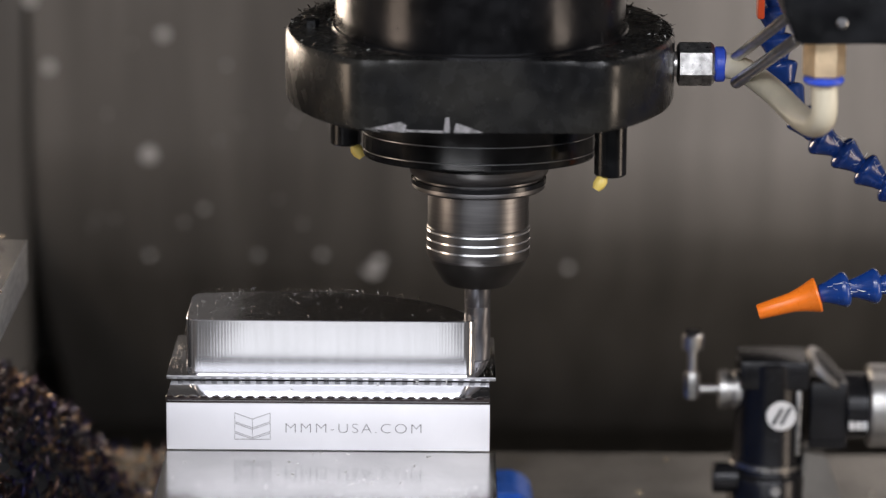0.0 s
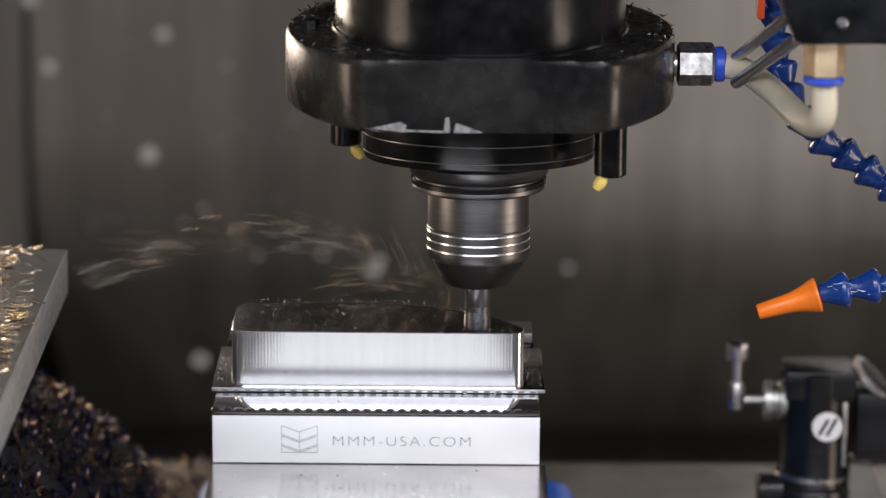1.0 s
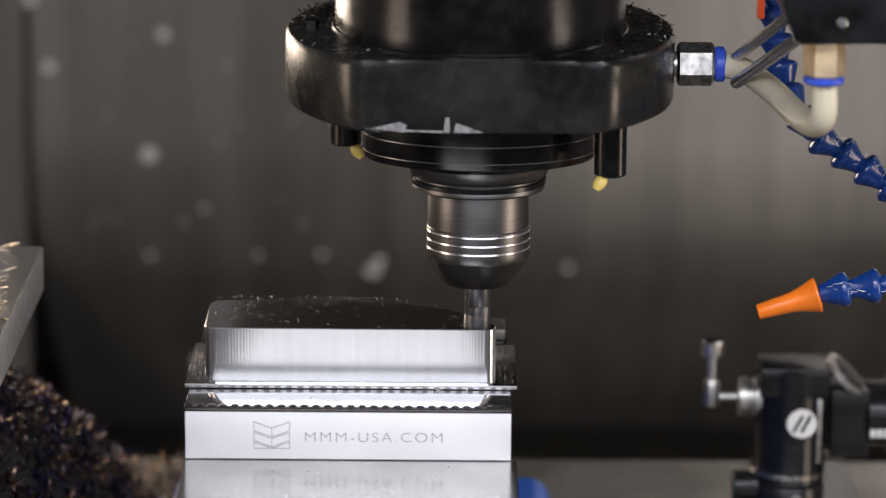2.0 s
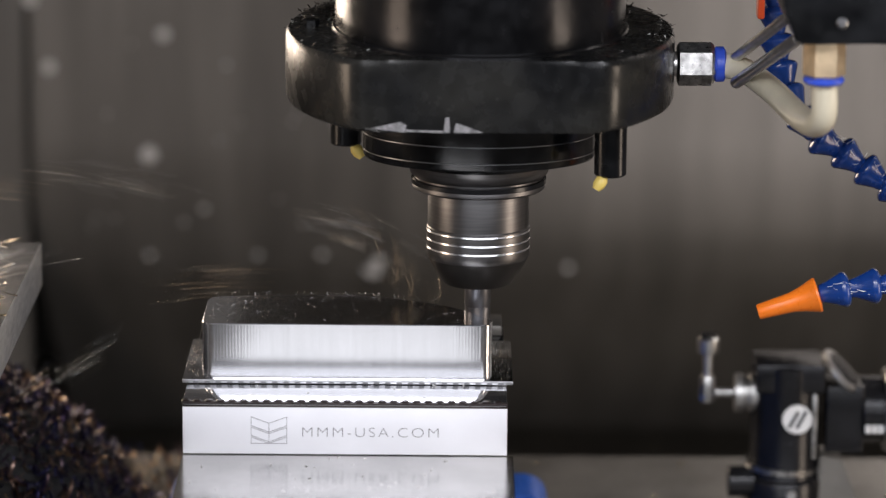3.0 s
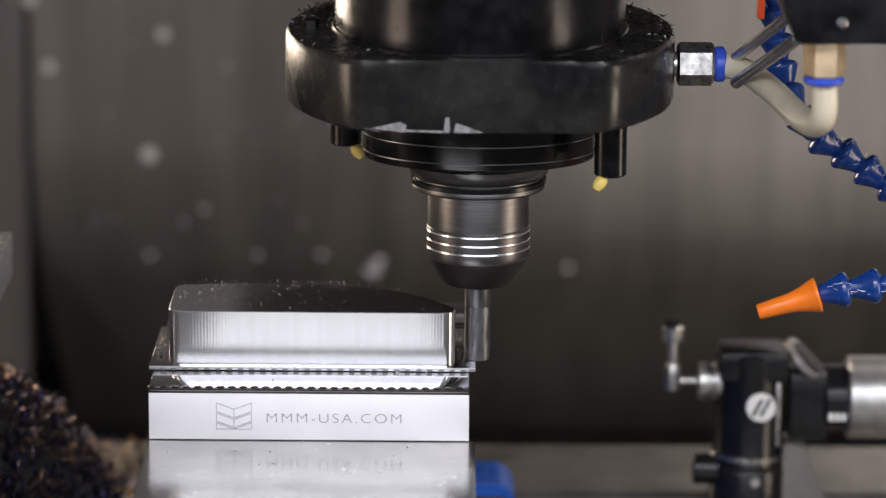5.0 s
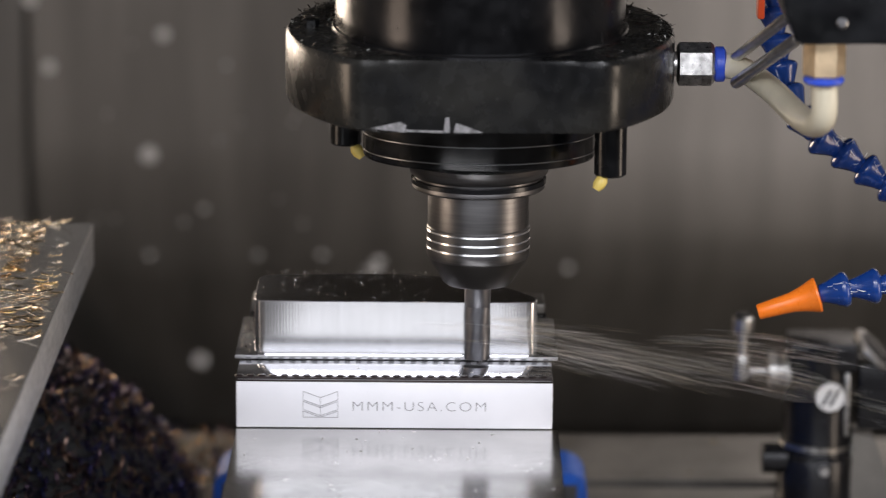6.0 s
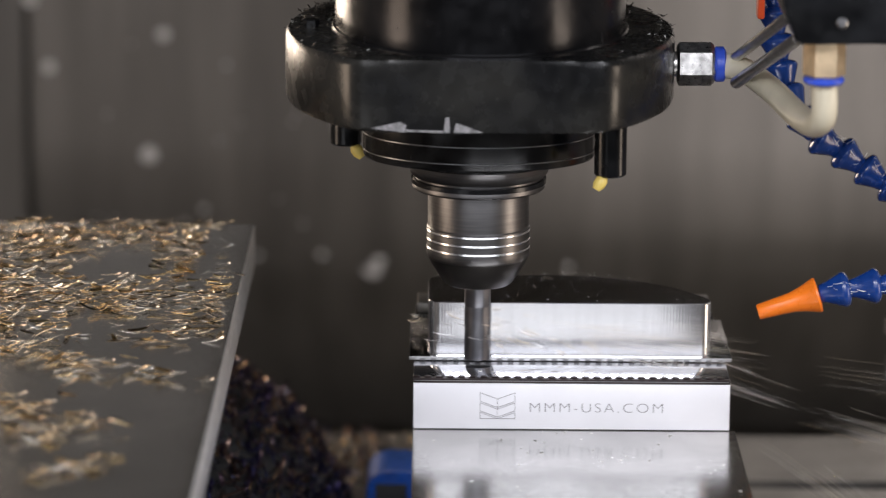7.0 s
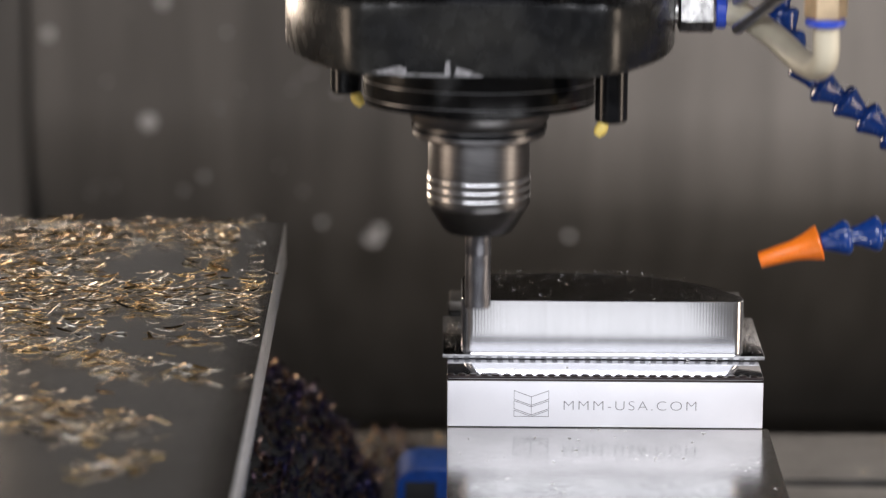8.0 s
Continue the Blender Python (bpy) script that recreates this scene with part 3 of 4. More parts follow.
def letters(text, height, width, x, z, y, parent):
    curve = bpy.data.curves.new("lettering", "FONT")
    curve.body, curve.size, curve.space_character, curve.extrude, curve.offset = text, height / 0.72, 1.22, 0.00004, -0.00017
    ob = new("lettering_source", curve)
    bpy.context.view_layer.update()
    me = bpy.data.meshes.new_from_object(ob.evaluated_get(bpy.context.evaluated_depsgraph_get()))
    bpy.data.objects.remove(ob)
    xs = [v.co.x for v in me.vertices]
    k = width / (max(xs) - min(xs))
    for q in me.vertices:
        q.co = Vector((x + (q.co.x - min(xs)) * k, y - q.co.z, z + q.co.y))
    me.materials.append(M_GROOVE)
    out = new("lettering", me)
    out.parent = parent
    tagged(out, "thin engraved capital letters")


def stroke(bm, a, b, w, y):
    a, b = Vector(a), Vector(b)
    d = (b - a).normalized() * w / 2
    n = Vector((-d.y, d.x))
    quad = [a - d - n, b + d - n, b + d + n, a - d + n]
    f = [bm.verts.new((p.x, y, p.y)) for p in quad]
    g = [bm.verts.new((p.x, y + 0.0003, p.y)) for p in quad]
    bm.faces.new(f)
    for i in range(4):
        bm.faces.new((f[i], f[(i + 1) % 4], g[(i + 1) % 4], g[i]))


def grip_teeth(parent, y, z, n, step, x0, dy):
    mesh = None
    for i in range(n):
        if mesh is None:
            ob = part("tooth", lathe([(0, -0.0016), (0.0018, -0.0016), (0.0021, -0.0012), (0.0021, 0.0006), (0.0015, 0.0011), (0, 0.0012)], 10), M_GRIP, parent)
            mesh = ob.data
        else:
            ob = new("tooth", mesh)
            ob.parent = parent
        ob.location = (x0 + i * step, y + dy, z)


def front_jaw():
    j = thing("vise_jaw", "pale bead-blasted vise jaw with engraved web address and toothed edges", "vise jaw")
    x0, x1 = XC - 0.0762, XC + 0.0762
    part("body", box(x0, x1, JAW_F, JAW_R, JAW_B, JAW_T - 0.0022, 0.0004), M_JAW, j)
    part("top_face", box(x0, x1, JAW_F + 0.0033, JAW_R, JAW_T - 0.0021, JAW_T, 0.0002), M_JAW_TOP, j, "mirror-polished top face")
    part("grip_strip", box(x0, x1, JAW_F + 0.0001, JAW_F + 0.0032, JAW_T - 0.0021, JAW_T + 0.0001, 0.0002), M_GRIP, j, "dark toothed grip strip")
    part("strip_edge", box(x0 + 0.0005, x1 - 0.0005, JAW_F - 0.0001, JAW_F + 0.0002, JAW_T - 0.0011, JAW_T - 0.0008, 0.0), M_STEEL_EDGE, j, "thin bright edge line")
    grip_teeth(j, JAW_F, JAW_T - 0.0003, 28, 0.00542, x0 + 0.0015, 0.0026)
    mesh = None
    for i in range(28):
        if mesh is None:
            ob = part("rear_tooth", box(-0.0013, 0.0013, -0.0003, 0.0, 0.0, 0.0010, 0.0001), M_GROOVE, j)
            mesh = ob.data
        else:
            ob = new("rear_tooth", mesh)
            ob.parent = j
        ob.location = (x0 + 0.0040 + i * 0.00540, -0.0062, JAW_T + 0.0001)
    letters("MMM-USA.COM", 0.0049, 0.0640, -0.0170, -0.0181, JAW_F - 0.0002, j)
    bm = bmesh.new()
    L, R, T, B = -0.0410, -0.0243, -0.0086, -0.0215
    mid, y, w, h = (L + R) / 2, JAW_F - 0.0002, 0.00020, T - B
    for d0, d1 in ((0.0, 0.33), (0.39, 0.70)):
        for q in (d0, d1):
            stroke(bm, (L, T - q * h), (mid, T - (q + 0.24) * h), w, y)
            stroke(bm, (mid, T - (q + 0.24) * h), (R, T - q * h), w, y)
        for x in (L, R):
            stroke(bm, (x, T - d0 * h), (x, T - d1 * h), w, y)
    stroke(bm, (L, T - 0.76 * h), (mid, B), w, y)
    stroke(bm, (mid, B), (R, T - 0.76 * h), w, y)
    stroke(bm, (L, T - 0.76 * h), (L, B), w, y)
    stroke(bm, (R, T - 0.76 * h), (R, B), w, y)
    stroke(bm, (L, B), (R, B), w, y)
    stroke(bm, (mid, T - 0.24 * h), (mid, B), w, y)
    part("emblem", bm, M_GROOVE, j, "engraved emblem of three chevrons")
    TABLE.append(j)


def rear_jaw():
    j = thing("vise_jaw", "grey steel rear vise jaw behind the workpiece", "vise jaw")
    x0, x1 = XC - 0.0762, XC + 0.0762
    part("body", box(x0, x1, 0.0745, 0.112, JAW_B, -0.0010, 0.0006), M_BLACK, j)
    part("cap", box(x0 + 0.001, x1 - 0.001, 0.0860, 0.1110, -0.0008, 0.0042, 0.0006), M_TABLE, j, "dull grey cap")
    part("grip_step", box(x0, x1, 0.0725, 0.0744, -0.006, -0.0005, 0.0003), M_BLACK, j)
    TABLE.append(j)


def boss_outline(off=0.0):
    """Flat front with rounded corners, bowed back."""
    pts = []
    L, R, F, r = -0.0665, 0.0723, -0.0020, 0.0056
    for k in range(9):
        a = math.pi + k / 8 * math.pi / 2
        pts.append((L + r + (r + off) * math.cos(a), F + r + (r + off) * math.sin(a)))
    for k in range(9):
        a = 1.5 * math.pi + k / 8 * math.pi / 2
        pts.append((R - r + (r + off) * math.cos(a), F + r + (r + off) * math.sin(a)))
    back = smooth_line([(R, 0.0075, 0), (0.0670, 0.0165, 0), (0.056, 0.031, 0), (0.0425, 0.0425, 0), (0.0287, 0.050, 0), (0.0146, 0.0548, 0), (0.0, 0.0572, 0), (-0.025, 0.0568, 0), (-0.045, 0.0552, 0), (-0.060, 0.0530, 0), (-0.0648, 0.0505, 0), (L, 0.045, 0)], 6)
    pts += [(p.x + (off if p.x > 0 else -off) * 0.5, p.y + off) for p in back]
    return pts


def workpiece():
    w = thing("workpiece", "freshly milled bright aluminium part clamped in the vise", "workpiece")
    part("flange", box(-0.0756, 0.0824, -0.0054, 0.0722, -0.0017, 0.0, 0.0002), M_ALU_TOP, w, "thin uncut flange")
    part("flange_edge", box(-0.0756, 0.0824, -0.0060, -0.0055, -0.0017, 0.0, 0.0001), M_SHEAR, w, "grey sheared flange edge")
    part("stem", box(XC - 0.070, XC + 0.070, 0.0, 0.0720, -0.0268, -0.0018, 0.0003), M_ALU_TOP, w)
    part("boss", prism(boss_outline(), 0.0001, 0.0264, 0.0002), [M_ALU], w)
    part("boss_top", prism(boss_outline(-0.0003), 0.0264, 0.0266, 0.0001), M_ALU_TOP, w, "dark mirror-like milled top")
    TABLE.append(w)
    rng = random.Random(11)
    places = []
    while len(places) < 90:
        x, y = rng.uniform(-0.064, 0.069), rng.uniform(0.000, 0.057)
        if y < 0.056 - 9.0 * max(0.0, x) ** 2:
            places.append(((x, y, 0.0268), rng.uniform(0, 360), rng.uniform(-30, 30)))
    # fuzz hanging on the far rim
    for _ in range(70):
        x = rng.uniform(-0.064, 0.045)
        y = 0.0565 - (0.0008 * (x < -0.03) + 7.5 * max(0.0, x) ** 2)
        places.append(((x, y, 0.0268 + rng.uniform(0, 0.0012)), rng.uniform(0, 360), rng.uniform(-70, 70)))
    # one bright clump
    for _ in range(9):
        places.append(((-0.0465 + rng.gauss(0, 0.0022), 0.0415 + rng.gauss(0, 0.0012), 0.0268 + rng.uniform(0, 0.001)), rng.gauss(0, 25), rng.uniform(-20, 20)))
    for _ in range(170):
        side = rng.choice((-1, 1))
        places.append(((0.0772 + rng.uniform(-0.004, 0.004) if side > 0 else -0.0712 + rng.uniform(-0.004, 0.003), rng.uniform(-0.004, 0.070), 0.0003), rng.uniform(60, 120), rng.uniform(-30, 30)))
    TABLE.append(tagged(chip_mesh("boss_chips", places, M_CHIP_TOP, rng, (0.0008, 0.0028), (0.0002, 0.0004)), "small curled chips on the workpiece and its flange", "metal chips", kind="stuff"))


PLATE = (-0.52, -0.1592, -0.46, 0.1530, 0.0068, 0.0300)


def side_plate():
    x0, x1, y0, y1, z0, z1 = PLATE
    p = thing("stock_plate", "thick sawn aluminium plate strewn with chips", "metal plate")
    part("slab", box(x0, x1, y0, y1, z0, z1 - 0.0003, 0.0006), M_ALU_EDGE, p)
    part("top_face", box(x0 + 0.0005, x1 - 0.0006, y0 + 0.0005, y1 - 0.0006, z1 - 0.0003, z1, 0.0), M_ALU_PLATE, p, "smooth grey milled face")
    TABLE.append(p)
    s = thing("riser_block", "dark steel riser block under the plate", "riser block")
    part("block", box(-0.46, -0.29, -0.10, 0.12, TABLE_Z, z0, 0.002), M_DARK, s)
    TABLE.append(s)
    rng = random.Random(21)
    places = []
    tries = 0
    while len(places) < 2050 and tries < 20000:
        tries += 1
        x, y = rng.uniform(-0.46, x1 - 0.003), rng.uniform(-0.105, y1 - 0.003)
        d = max(0.0, min(1.0, 0.74 + 1.5 * noise.noise((x * 20, y * 12, 3))))
        edge = 0.026 + 0.012 * noise.noise((0, y * 30, 5)) if y > 0.03 else 0.006
        if x > x1 - edge:
            d *= 0.06
        if y < -0.05:
            d *= 0.75
        if rng.random() < d:
            places.append(((x, y, z1 + rng.uniform(0.0002, 0.0032)), rng.gauss(4, 24), rng.gauss(0, 9)))
    # strings and clumps further forward
    for line, n, w in (([(-0.31, -0.115, 0), (-0.25, -0.125, 0), (-0.205, -0.150, 0), (-0.172, -0.168, 0)], 70, 0.005), ([(-0.36, -0.12, 0), (-0.30, -0.14, 0), (-0.275, -0.165, 0)], 60, 0.008),
                       ([(-0.38, -0.17, 0), (-0.33, -0.185, 0), (-0.312, -0.20, 0)], 36, 0.006), ([(-0.275, -0.205, 0), (-0.25, -0.215, 0), (-0.225, -0.235, 0), (-0.205, -0.250, 0)], 70, 0.008),
                       ([(-0.268, -0.245, 0), (-0.240, -0.245, 0), (-0.228, -0.262, 0)], 34, 0.006), ([(-0.34, -0.315, 0), (-0.30, -0.300, 0), (-0.268, -0.325, 0)], 60, 0.006),
                       ([(-0.226, -0.320, 0), (-0.193, -0.292, 0)], 22, 0.0012), ([(-0.240, -0.12, 0), (-0.222, -0.165, 0)], 24, 0.005)):
        run = smooth_line(line, 10)
        for _ in range(n):
            q = rng.choice(run)
            places.append(((q.x + rng.gauss(0, w), q.y + rng.gauss(0, w), z1 + rng.uniform(0.0002, 0.004)), rng.gauss(8, 22), rng.uniform(-18, 18)))
    TABLE.append(tagged(chip_mesh("plate_chips", places, M_CHIP, rng, (0.006, 0.0118), (0.0013, 0.0026), (0.05, 0.5)), "golden and silver aluminium chips strewn over the plate", "metal chips", kind="stuff"))


def chip_nest():
    rng = random.Random(31)

    def height(x, y):
        u, v = (x + 0.235) / 0.126, (y - 0.19) / 0.19
        d = u * u + v * v
        return TABLE_Z + 0.096 * max(0.0, 1 - d) ** 0.7 * (1 + 0.15 * noise.noise((x * 40, y * 40, 0)))

    n = thing("chip_nest", "dark tangled nest of burnt blue and brown chips on the table", "metal chips", kind="stuff")
    bm = bmesh.new()
    grid = [[bm.verts.new((-0.39 + 0.30 * i / 40, -0.04 + 0.42 * k / 40, 0)) for i in range(41)] for k in range(41)]
    for row in grid:
        for q in row:
            q.co.z = height(q.co.x, q.co.y) - 0.002 + 0.003 * noise.noise(q.co * 120)
    for k in range(40):
        for i in range(40):
            bm.faces.new((grid[k][i], grid[k][i + 1], grid[k + 1][i + 1], grid[k + 1][i]))
    part("core", bm, M_DARK, n)
    places = []
    while len(places) < 5600:
        x, y = rng.uniform(-0.38, -0.092), rng.uniform(-0.02, 0.375)
        z = height(x, y)
        if z > TABLE_Z + 0.001 or rng.random() < 0.3:
            places.append(((x, y, z + rng.uniform(-0.001, 0.006)), rng.uniform(0, 360), rng.uniform(-60, 60)))
    c = chip_mesh("tangle", places, M_NEST, rng, (0.007, 0.018), (0.0009, 0.0024), (0.5, 3.5), segs=5)
    c.parent = n
    TABLE.append(n)
    places = [((rng.uniform(-0.16, 0.40), rng.uniform(0.10, 0.38), TABLE_Z + 0.0008), rng.uniform(0, 360), rng.uniform(-30, 30)) for _ in range(500)]
    places = [p for p in places if p[0][0] < -0.07 or rng.random() < 0.12]
    places += [((min(-0.078, -0.15 + abs(rng.gauss(0, 0.04))), rng.uniform(0.06, 0.37), TABLE_Z + rng.uniform(0.0008, 0.006)), rng.uniform(0, 360), rng.uniform(-40, 40)) for _ in range(900)]
    TABLE.append(tagged(chip_mesh("table_chips", places, M_CHIP, rng, (0.003, 0.008), (0.0006, 0.0014)), "loose chips on the table beside the nest", "metal chips", kind="stuff"))


def tool_setter():
    t = thing("tool_setter", "black tool setting probe with a steel stylus on the table", "tool setter")
    Y, BASE = 0.05, -0.0941
    part("body", lathe([(0, BASE), (0.0220, BASE), (0.0220, -0.0660), (0.0212, -0.0645), (0.0195, -0.0635), (0.0190, -0.0620), (0.0190, -0.0015), (0.0176, 0.0), (0, 0.0)], 48, pose(0.2176, Y, 0)), M_PROBE, t)
    part("band", lathe([(0.0188, -0.0622), (0.0204, -0.0619), (0.0204, -0.0592), (0.0188, -0.0589)], 48, pose(0.2176 + 0.002, Y, 0.0015, 0, 3, 0)), M_NICKEL, t, "thin metal band")
    part("shoulder", box(0.2000, 0.2376, Y - 0.0175, Y + 0.0175, -0.0150, 0.0010, 0.0014), M_PROBE, t)
    # nickel strip drawn in place of the upright highlight on the body
    part("painted_highlight", box(0.2310, 0.2338, Y - 0.0150, Y - 0.0095, -0.0520, -0.0160, 0.0008), M_NICKEL, t, "bright strip for the highlight down the body")
    m = part("mark", lathe([(0, 0), (0.0080, 0), (0.0080, 0.0006), (0, 0.0006)], 32, along((0.2226, Y - 0.0186, -0.0285), (0.2226, -1, -0.0285))), M_WHITE, t, "round white mark with dark strokes")
    bm = bmesh.new()
    y = Y - 0.0196
    for a, b in (((0.2185, -0.0325), (0.2226, -0.0250)), ((0.2228, -0.0325), (0.2270, -0.0245))):
        stroke(bm, a, b, 0.0017, y)
    part("strokes", bm, M_PROBE, m)
    Z = -0.0188
    part("knob", lathe([(0, 0), (0.0098, 0), (0.0106, 0.0008), (0.0106, 0.0078), (0.0094, 0.0090), (0.0094, 0.0108), (0.0106, 0.0118), (0.0106, 0.0160), (0, 0.0160)], 40, along((0.2060, Y, Z), (0.1, Y, Z))), M_STEEL, t, "turned steel knob")
    part("stem", rod((0.1905, Y, Z), (0.1790, Y, Z), 0.0026), M_STEEL, t)
    part("carrier", lathe([(0, -0.0240), (0.0038, -0.0240), (0.0046, -0.0225), (0.0046, -0.0105), (0.0038, -0.0093), (0, -0.0093)], 8, pose(0.1752, Y, 0, 0, 0, 22)), M_NICKEL, t)
    part("stylus", lathe([(0, -0.0100), (0.0027, -0.0100), (0.0027, 0.0030), (0.0058, 0.0036), (0.0060, 0.0044), (0.0060, 0.0112), (0.0046, 0.0125), (0, 0.0125)], 28, pose(0.1752, Y, 0)), M_STEEL, t, "steel stylus with a round head")
    part("stylus_pad", lathe([(0, 0.0125), (0.0048, 0.0125), (0.0048, 0.0142), (0, 0.0142)], 28, pose(0.1752, Y, 0)), M_PROBE, t)
    mod = part("module", box(0.2384, 0.2589, Y - 0.0150, Y + 0.0150, -0.0483, -0.0112, 0.0014), M_PROBE, t)
    part("sleeve", rod((0.2585, Y, -0.0273), (0.2710, Y, -0.0273), 0.0180), M_PROBE, t)
    part("end_ring", lathe([(0, 0), (0.0212, 0), (0.0228, 0.0012), (0.0228, 0.0300), (0, 0.0300)], 48, along((0.2705, Y, -0.0273), (0.5, Y, -0.0273))), M_STEEL, t, "bright steel end ring")
    for x, w in ((0.2596, 0.0028), (0.2632, 0.0026), (0.2665, 0.0028)):
        part("print_bar", box(x, x + w, Y - 0.0186, Y - 0.0150, -0.0362, -0.0318, 0.0002), M_WHITE, mod, "white printed bar")
    tip = along((0.2462, Y - 0.004, -0.0068), (0.2462 + 0.68, Y - 0.004 - 0.16, -0.0068 + 0.66))
    part("window_rim", lathe([(0, 0), (0.0140, 0), (0.0148, 0.0008), (0.0148, 0.0030), (0.0120, 0.0036), (0, 0.0038)], 36, tip), M_STEEL, t, "round metal rim of the tilted window")
    part("lens_glass", lathe([(0, 0.0037), (0.0110, 0.0036), (0.0108, 0.0042), (0, 0.0048)], 36, tip), M_PROBE, t, "dark glass of the tilted window")
    br = bmesh.new()
    pts = [(0.2340, BASE), (0.2640, BASE), (0.2480, -0.0530), (0.2360, -0.0510)]
    a = [br.verts.new((x, Y - 0.012, z)) for x, z in pts]
    b = [br.verts.new((x, Y + 0.012, z)) for x, z in pts]
    br.faces.new(a)
    br.faces.new(b[::-1])
    for i in range(4):
        br.faces.new((a[i], a[(i + 1) % 4], b[(i + 1) % 4], b[i]))
    bmesh.ops.bevel(br, geom=list(br.edges), offset=0.001, segments=2, affect="EDGES")
    part("bracket", br, M_TABLE, t, "grey cast foot bracket")
    part("clamp_lug", rod((0.2010, Y - 0.006, -0.0670), (0.1870, Y - 0.006, -0.0670), 0.0085), M_PROBE, t)
    part("clamp_screw", rod((0.2200, Y - 0.0205, -0.0700), (0.2200, Y - 0.0240, -0.0700), 0.0030), M_STEEL, t, "small bright clamp screw")
    # true size and place on the table
    small, grow, c = 0.91, 1.112, Vector((0.2232, Y, -0.0285))
    m = Matrix.Translation((0.0497 * (1 - grow), 0.25 - 0.05 * grow, 0.464 * (1 - grow))) @ Matrix.Scale(grow, 4)
    m = m @ Matrix.Translation(c) @ Matrix.Scale(small, 4) @ Matrix.Translation(-c)
    for o in t.children_recursive:
        o.data.transform(m)
    TABLE.append(t)


machine_table()
vise()
slide_litter()
front_jaw()
rear_jaw()
workpiece()
side_plate()
chip_nest()
tool_setter()

# ---- chips in flight ----
LOOPS = [(0, -0.0736, -0.0395), (0.1, -0.0721, -0.0423), (0.2, -0.0703, -0.0452), (0.3, -0.0681, -0.0503), (0.4, -0.0631, -0.0582), (0.5, -0.0574, -0.0628), (0.6, -0.0527, -0.0646), (0.7, -0.0489, -0.0654), (0.8, -0.0479, -0.0654), (0.9, -0.0485, -0.063), (1, -0.0506, -0.0611), (1.1, -0.0557, -0.0581), (1.2, -0.0623, -0.0522), (1.3, -0.0661, -0.0469), (1.4, -0.0682, -0.043), (1.5, -0.0699, -0.0409), (1.6, -0.0714, -0.0402), (1.7, -0.0719, -0.0411), (1.8, -0.0713, -0.0435), (1.9, -0.0686, -0.0479), (2, -0.0638, -0.0547), (2.1, -0.058, -0.0604), (2.2, -0.0531, -0.0631), (2.3, -0.0502, -0.064), (2.4, -0.0494, -0.0635), (2.5, -0.05, -0.0621), (2.6, -0.0522, -0.0597), (2.7, -0.0556, -0.0571)]
LAST_LOOP = [(2.8, -0.0595, -0.0533), (2.9, -0.0629, -0.0496), (3, -0.0655, -0.0464), (3.1, -0.0676, -0.0439), (3.2, -0.0693, -0.0432), (3.3, -0.0693, -0.0452), (3.4, -0.0668, -0.0482), (3.5, -0.0627, -0.0529), (3.6, -0.0582, -0.0573), (3.7, -0.0547, -0.06), (3.8, -0.053, -0.0602), (3.9, -0.0527, -0.0592), (4, -0.0536, -0.0581), (4.1, -0.0572, -0.0545), (4.2, -0.0616, -0.0502), (4.3, -0.0644, -0.0481), (4.4, -0.066, -0.0472), (4.5, -0.0667, -0.0467), (4.6, -0.0688, -0.0445), (4.7, -0.0727, -0.0406), (4.9, -0.0797, -0.0303)]
FRONT_PASS = [(5.1, -0.0867, -0.0138), (5.3, -0.0903, -0.0036), (5.5, -0.0839, -0.0008), (5.6, -0.0761, -0.0006), (5.8, -0.0592, -0.0001), (5.9, -0.0511, 0), (6, -0.0429, 0), (6.5, 0, 0), (6.9, 0.0343, -0.0002), (7, 0.0424, -0.0002), (7.1, 0.0488, 0.0003), (7.2, 0.0529, 0.001), (7.3, 0.0559, 0.0016), (7.4, 0.0583, 0.0022), (7.5, 0.0596, 0.0026), (7.6, 0.0598, 0.0028), (7.7, 0.0596, 0.0028), (7.8, 0.0594, 0.0028), (7.9, 0.0592, 0.0034), (8, 0.0588, 0.0042)]
TABLE_PATH = LOOPS + LAST_LOOP + FRONT_PASS


def table_at(t):
    for (t0, x0, y0), (t1, x1, y1) in zip(TABLE_PATH, TABLE_PATH[1:]):
        if t <= t1:
            k = (t - t0) / (t1 - t0)
            return x0 + (x1 - x0) * k, y0 + (y1 - y0) * k
    return TABLE_PATH[-1][1:]


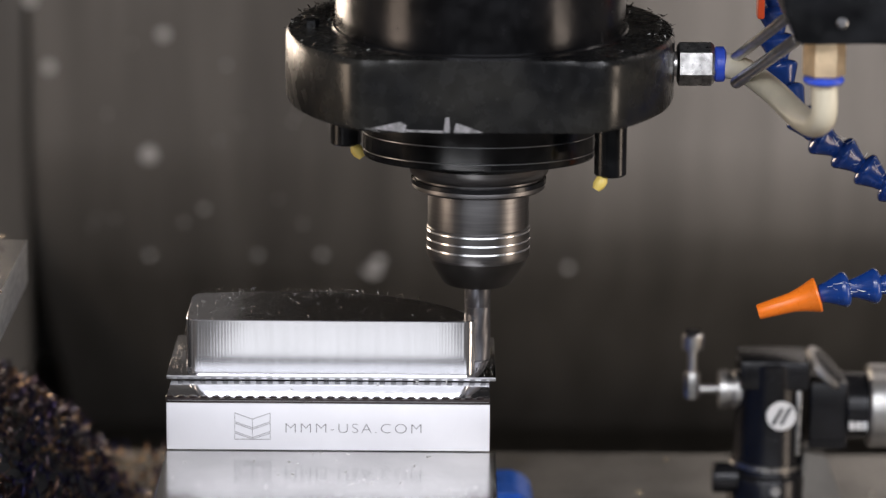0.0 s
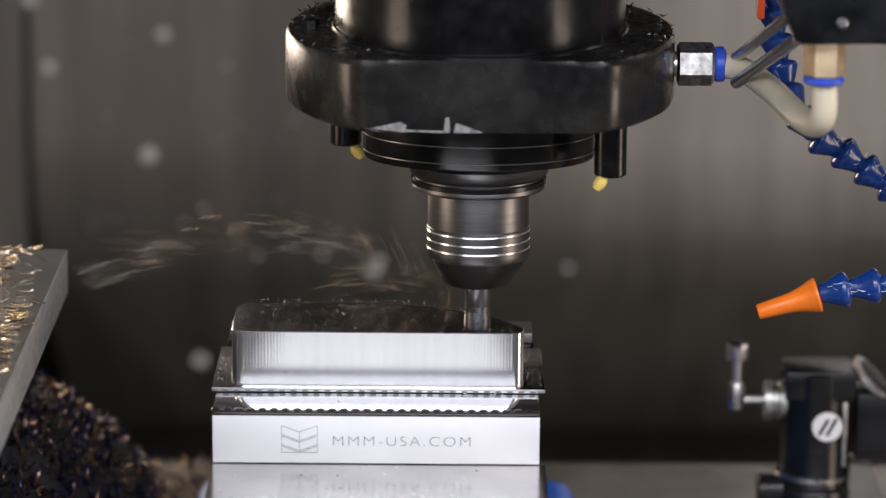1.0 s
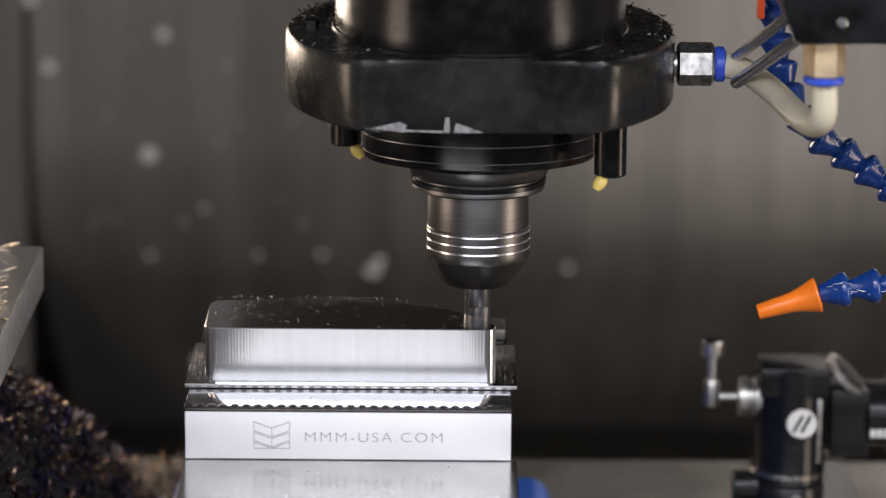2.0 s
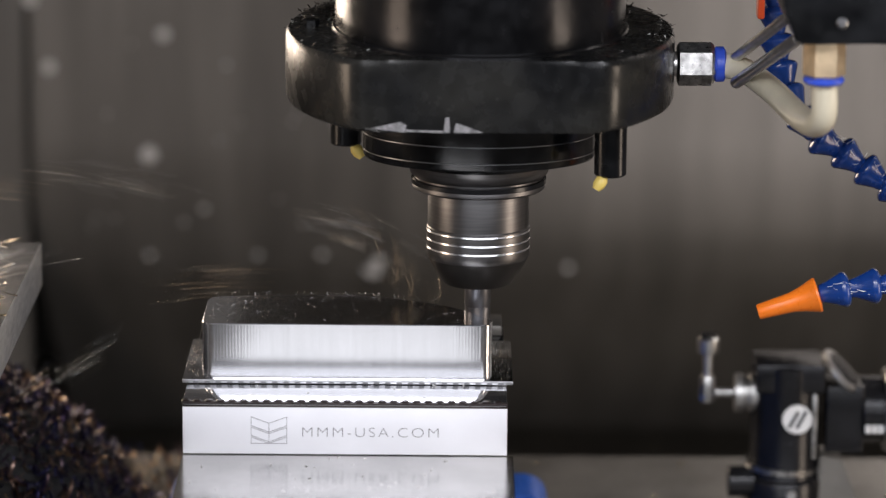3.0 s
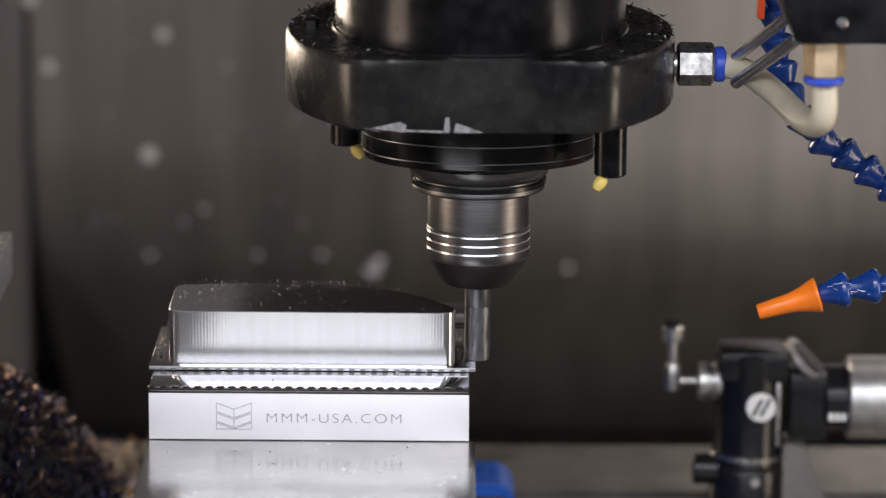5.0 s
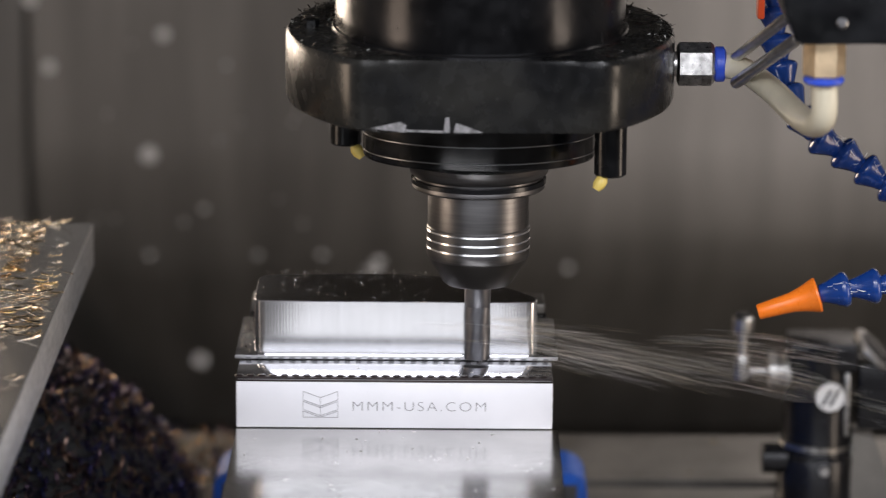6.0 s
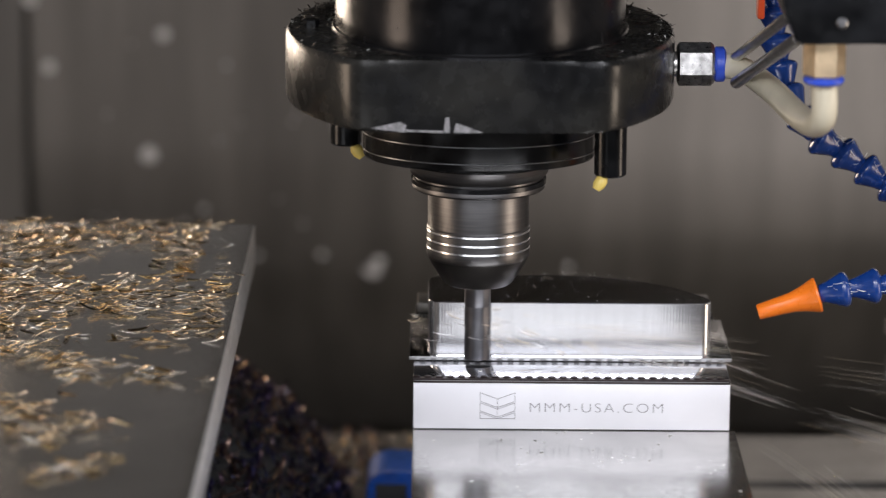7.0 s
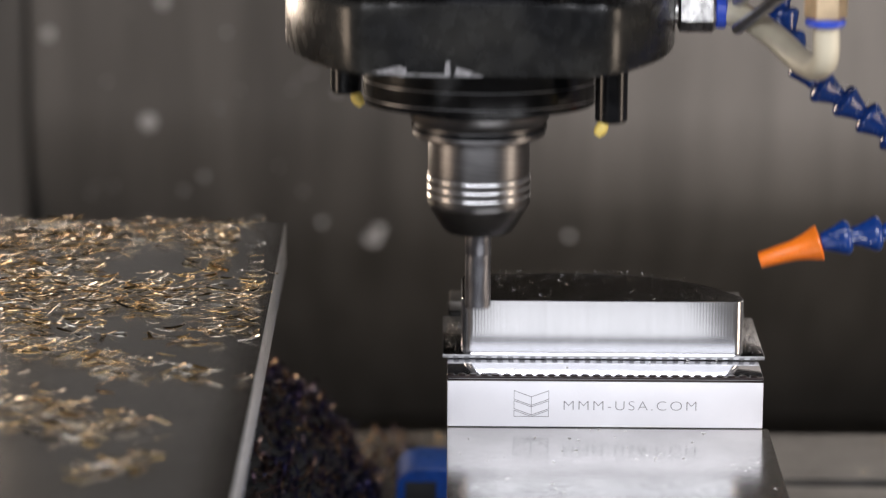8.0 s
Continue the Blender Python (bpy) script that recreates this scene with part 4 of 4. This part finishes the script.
def flying_chips():
    """Little clouds of chips: part of the stock until the cutter throws them, then in free fall."""
    rng = random.Random(51)
    made = []
    shots = []
    for t0, t1, n, power in ((0.86, 1.44, 30, 1.0), (2.42, 2.98, 32, 1.1), (3.86, 4.22, 12, 0.7)):
        for i in range(n):
            t = t0 + (t1 - t0) * (i + rng.random()) / n
            shots.append((t, Vector((-0.010, -0.002, 0.026)), Vector((rng.uniform(-2.6, -0.7) * power, rng.uniform(0.2, 0.9), rng.uniform(0.15, 1.05) * power))))
    for i in range(190):
        t = 5.42 + (1.85 if i < 176 else 2.05) * (i + rng.random()) / 190
        shots.append((t, Vector((0.012, -0.010, 0.012)), Vector((rng.uniform(2.3, 4.8), rng.uniform(-0.7, 0.1), rng.uniform(-0.75, 0.30) if t < 6.12 else rng.uniform(-1.25, 0.08)))))
    group = "chips thrown by the cutter"
    for t, start, speed in shots:
        late = t > 5
        places = []
        for _ in range(rng.randint(50, 70) if 5 < t < 7.2 else 16 if late else 26):
            u = max(-0.044, min(0.044, rng.gauss(0, 0.022 if late else 0.016)))
            places.append(((u, rng.uniform(-0.008, 0.008), max(-0.008, min(0.008, rng.gauss(0, 0.0042)))), rng.gauss(0, 14 if late else 30), rng.gauss(0, 10 if late else 35)))
        ob = chip_mesh("chip_spray", places, M_FLY if late or rng.random() < 0.35 else M_FLY_WARM, rng, (0.003, 0.009), (0.0006, 0.0018) if late else (0.0004, 0.0012))
        tagged(ob, "small spray of aluminium chips flying off the cutter", "metal chips", group, "stuff")
        made.append((ob, t, start, speed, rng.uniform(-40, 40), rng.random()))
    return made


SPRAYS = flying_chips()


def head_lift(t):
    """The head stays down, then pulls up at the end."""
    lift = ((7.80, 0.0), (7.833, 0.0008), (7.867, 0.003), (7.90, 0.0065), (7.933, 0.012), (7.967, 0.0185), (8.0, 0.0260))
    if t <= 7.8:
        return 0.0
    for (a, u), (b, v) in zip(lift, lift[1:]):
        if t <= b + 1e-6:
            return u + (v - u) * (t - a) / (b - a)
    return 0.026


def rise(speed, s):
    """How far a spray's long axis tips, in degrees, to lie along its flight."""
    flip = 1 if speed.x > 0 else -1
    return -math.degrees(math.atan2(flip * (speed.z - 9.8 * s), abs(speed.x)))


HEAD_Y, HEAD_Z = -0.0084, 0.0018     # the spindle's axis


def motions():
    for ob in TABLE:
        walk(ob, [(t, pose(x, y, 0)) for t, x, y in TABLE_PATH])
    lift_times = [0.0, 7.7, 7.767, 7.8, 7.833, 7.867, 7.9, 7.933, 7.967, 8.0]
    for ob in HEAD:
        walk(ob, [(t, pose(0, HEAD_Y, HEAD_Z + head_lift(t))) for t in lift_times])
    walk(TOOL, [(i / 30, pose(0, HEAD_Y, HEAD_Z + head_lift(i / 30), 0, 0, -82 * i)) for i in range(241)])
    for ob, t0, start, speed, spin, phase in SPRAYS:
        k0 = math.floor(t0 * 30) / 30
        ox, oy = table_at(k0)
        rows = []
        hold = Vector((0.0 - ox, 0.0 - oy, 0)) + Vector((start.x * 0.3, max(0.028, start.y + 0.028) + 0.0, 0.0125))
        hold.x = max(-0.014, min(0.016, hold.x))
        hold.y = max(0.012, min(0.024, hold.y))
        for t, x, y in TABLE_PATH:
            if t < k0 - 0.02:
                rows.append((t, pose(hold.x + x, hold.y + y, hold.z)))
        rows.append((k0, pose(hold.x + ox, hold.y + oy, hold.z)))
        for i in range(1, 14):
            s = (i - phase) / 30
            p = start + speed * s + Vector((0, 0, -4.9 * s * s))
            if p.z < TABLE_Z + 0.004:
                break
            rows.append((k0 + i / 30, pose(p.x, p.y, p.z, 0.4 * spin * s * 10, rise(speed, s), 0)))
        last_t, last = rows[-1]
        e = last.translation + (speed + Vector((0, 0, -9.8 * 0.3))) / 30
        floor_z = TABLE_Z + 0.004
        rest = Vector((e.x, e.y, floor_z))
        rows.append((last_t + 1 / 30, pose(*rest)))
        if last_t + 1 / 30 < 8.0:
            rows.append((8.0, pose(*rest)))
        walk(ob, [r for r in rows if r[0] <= 8.0])


motions()
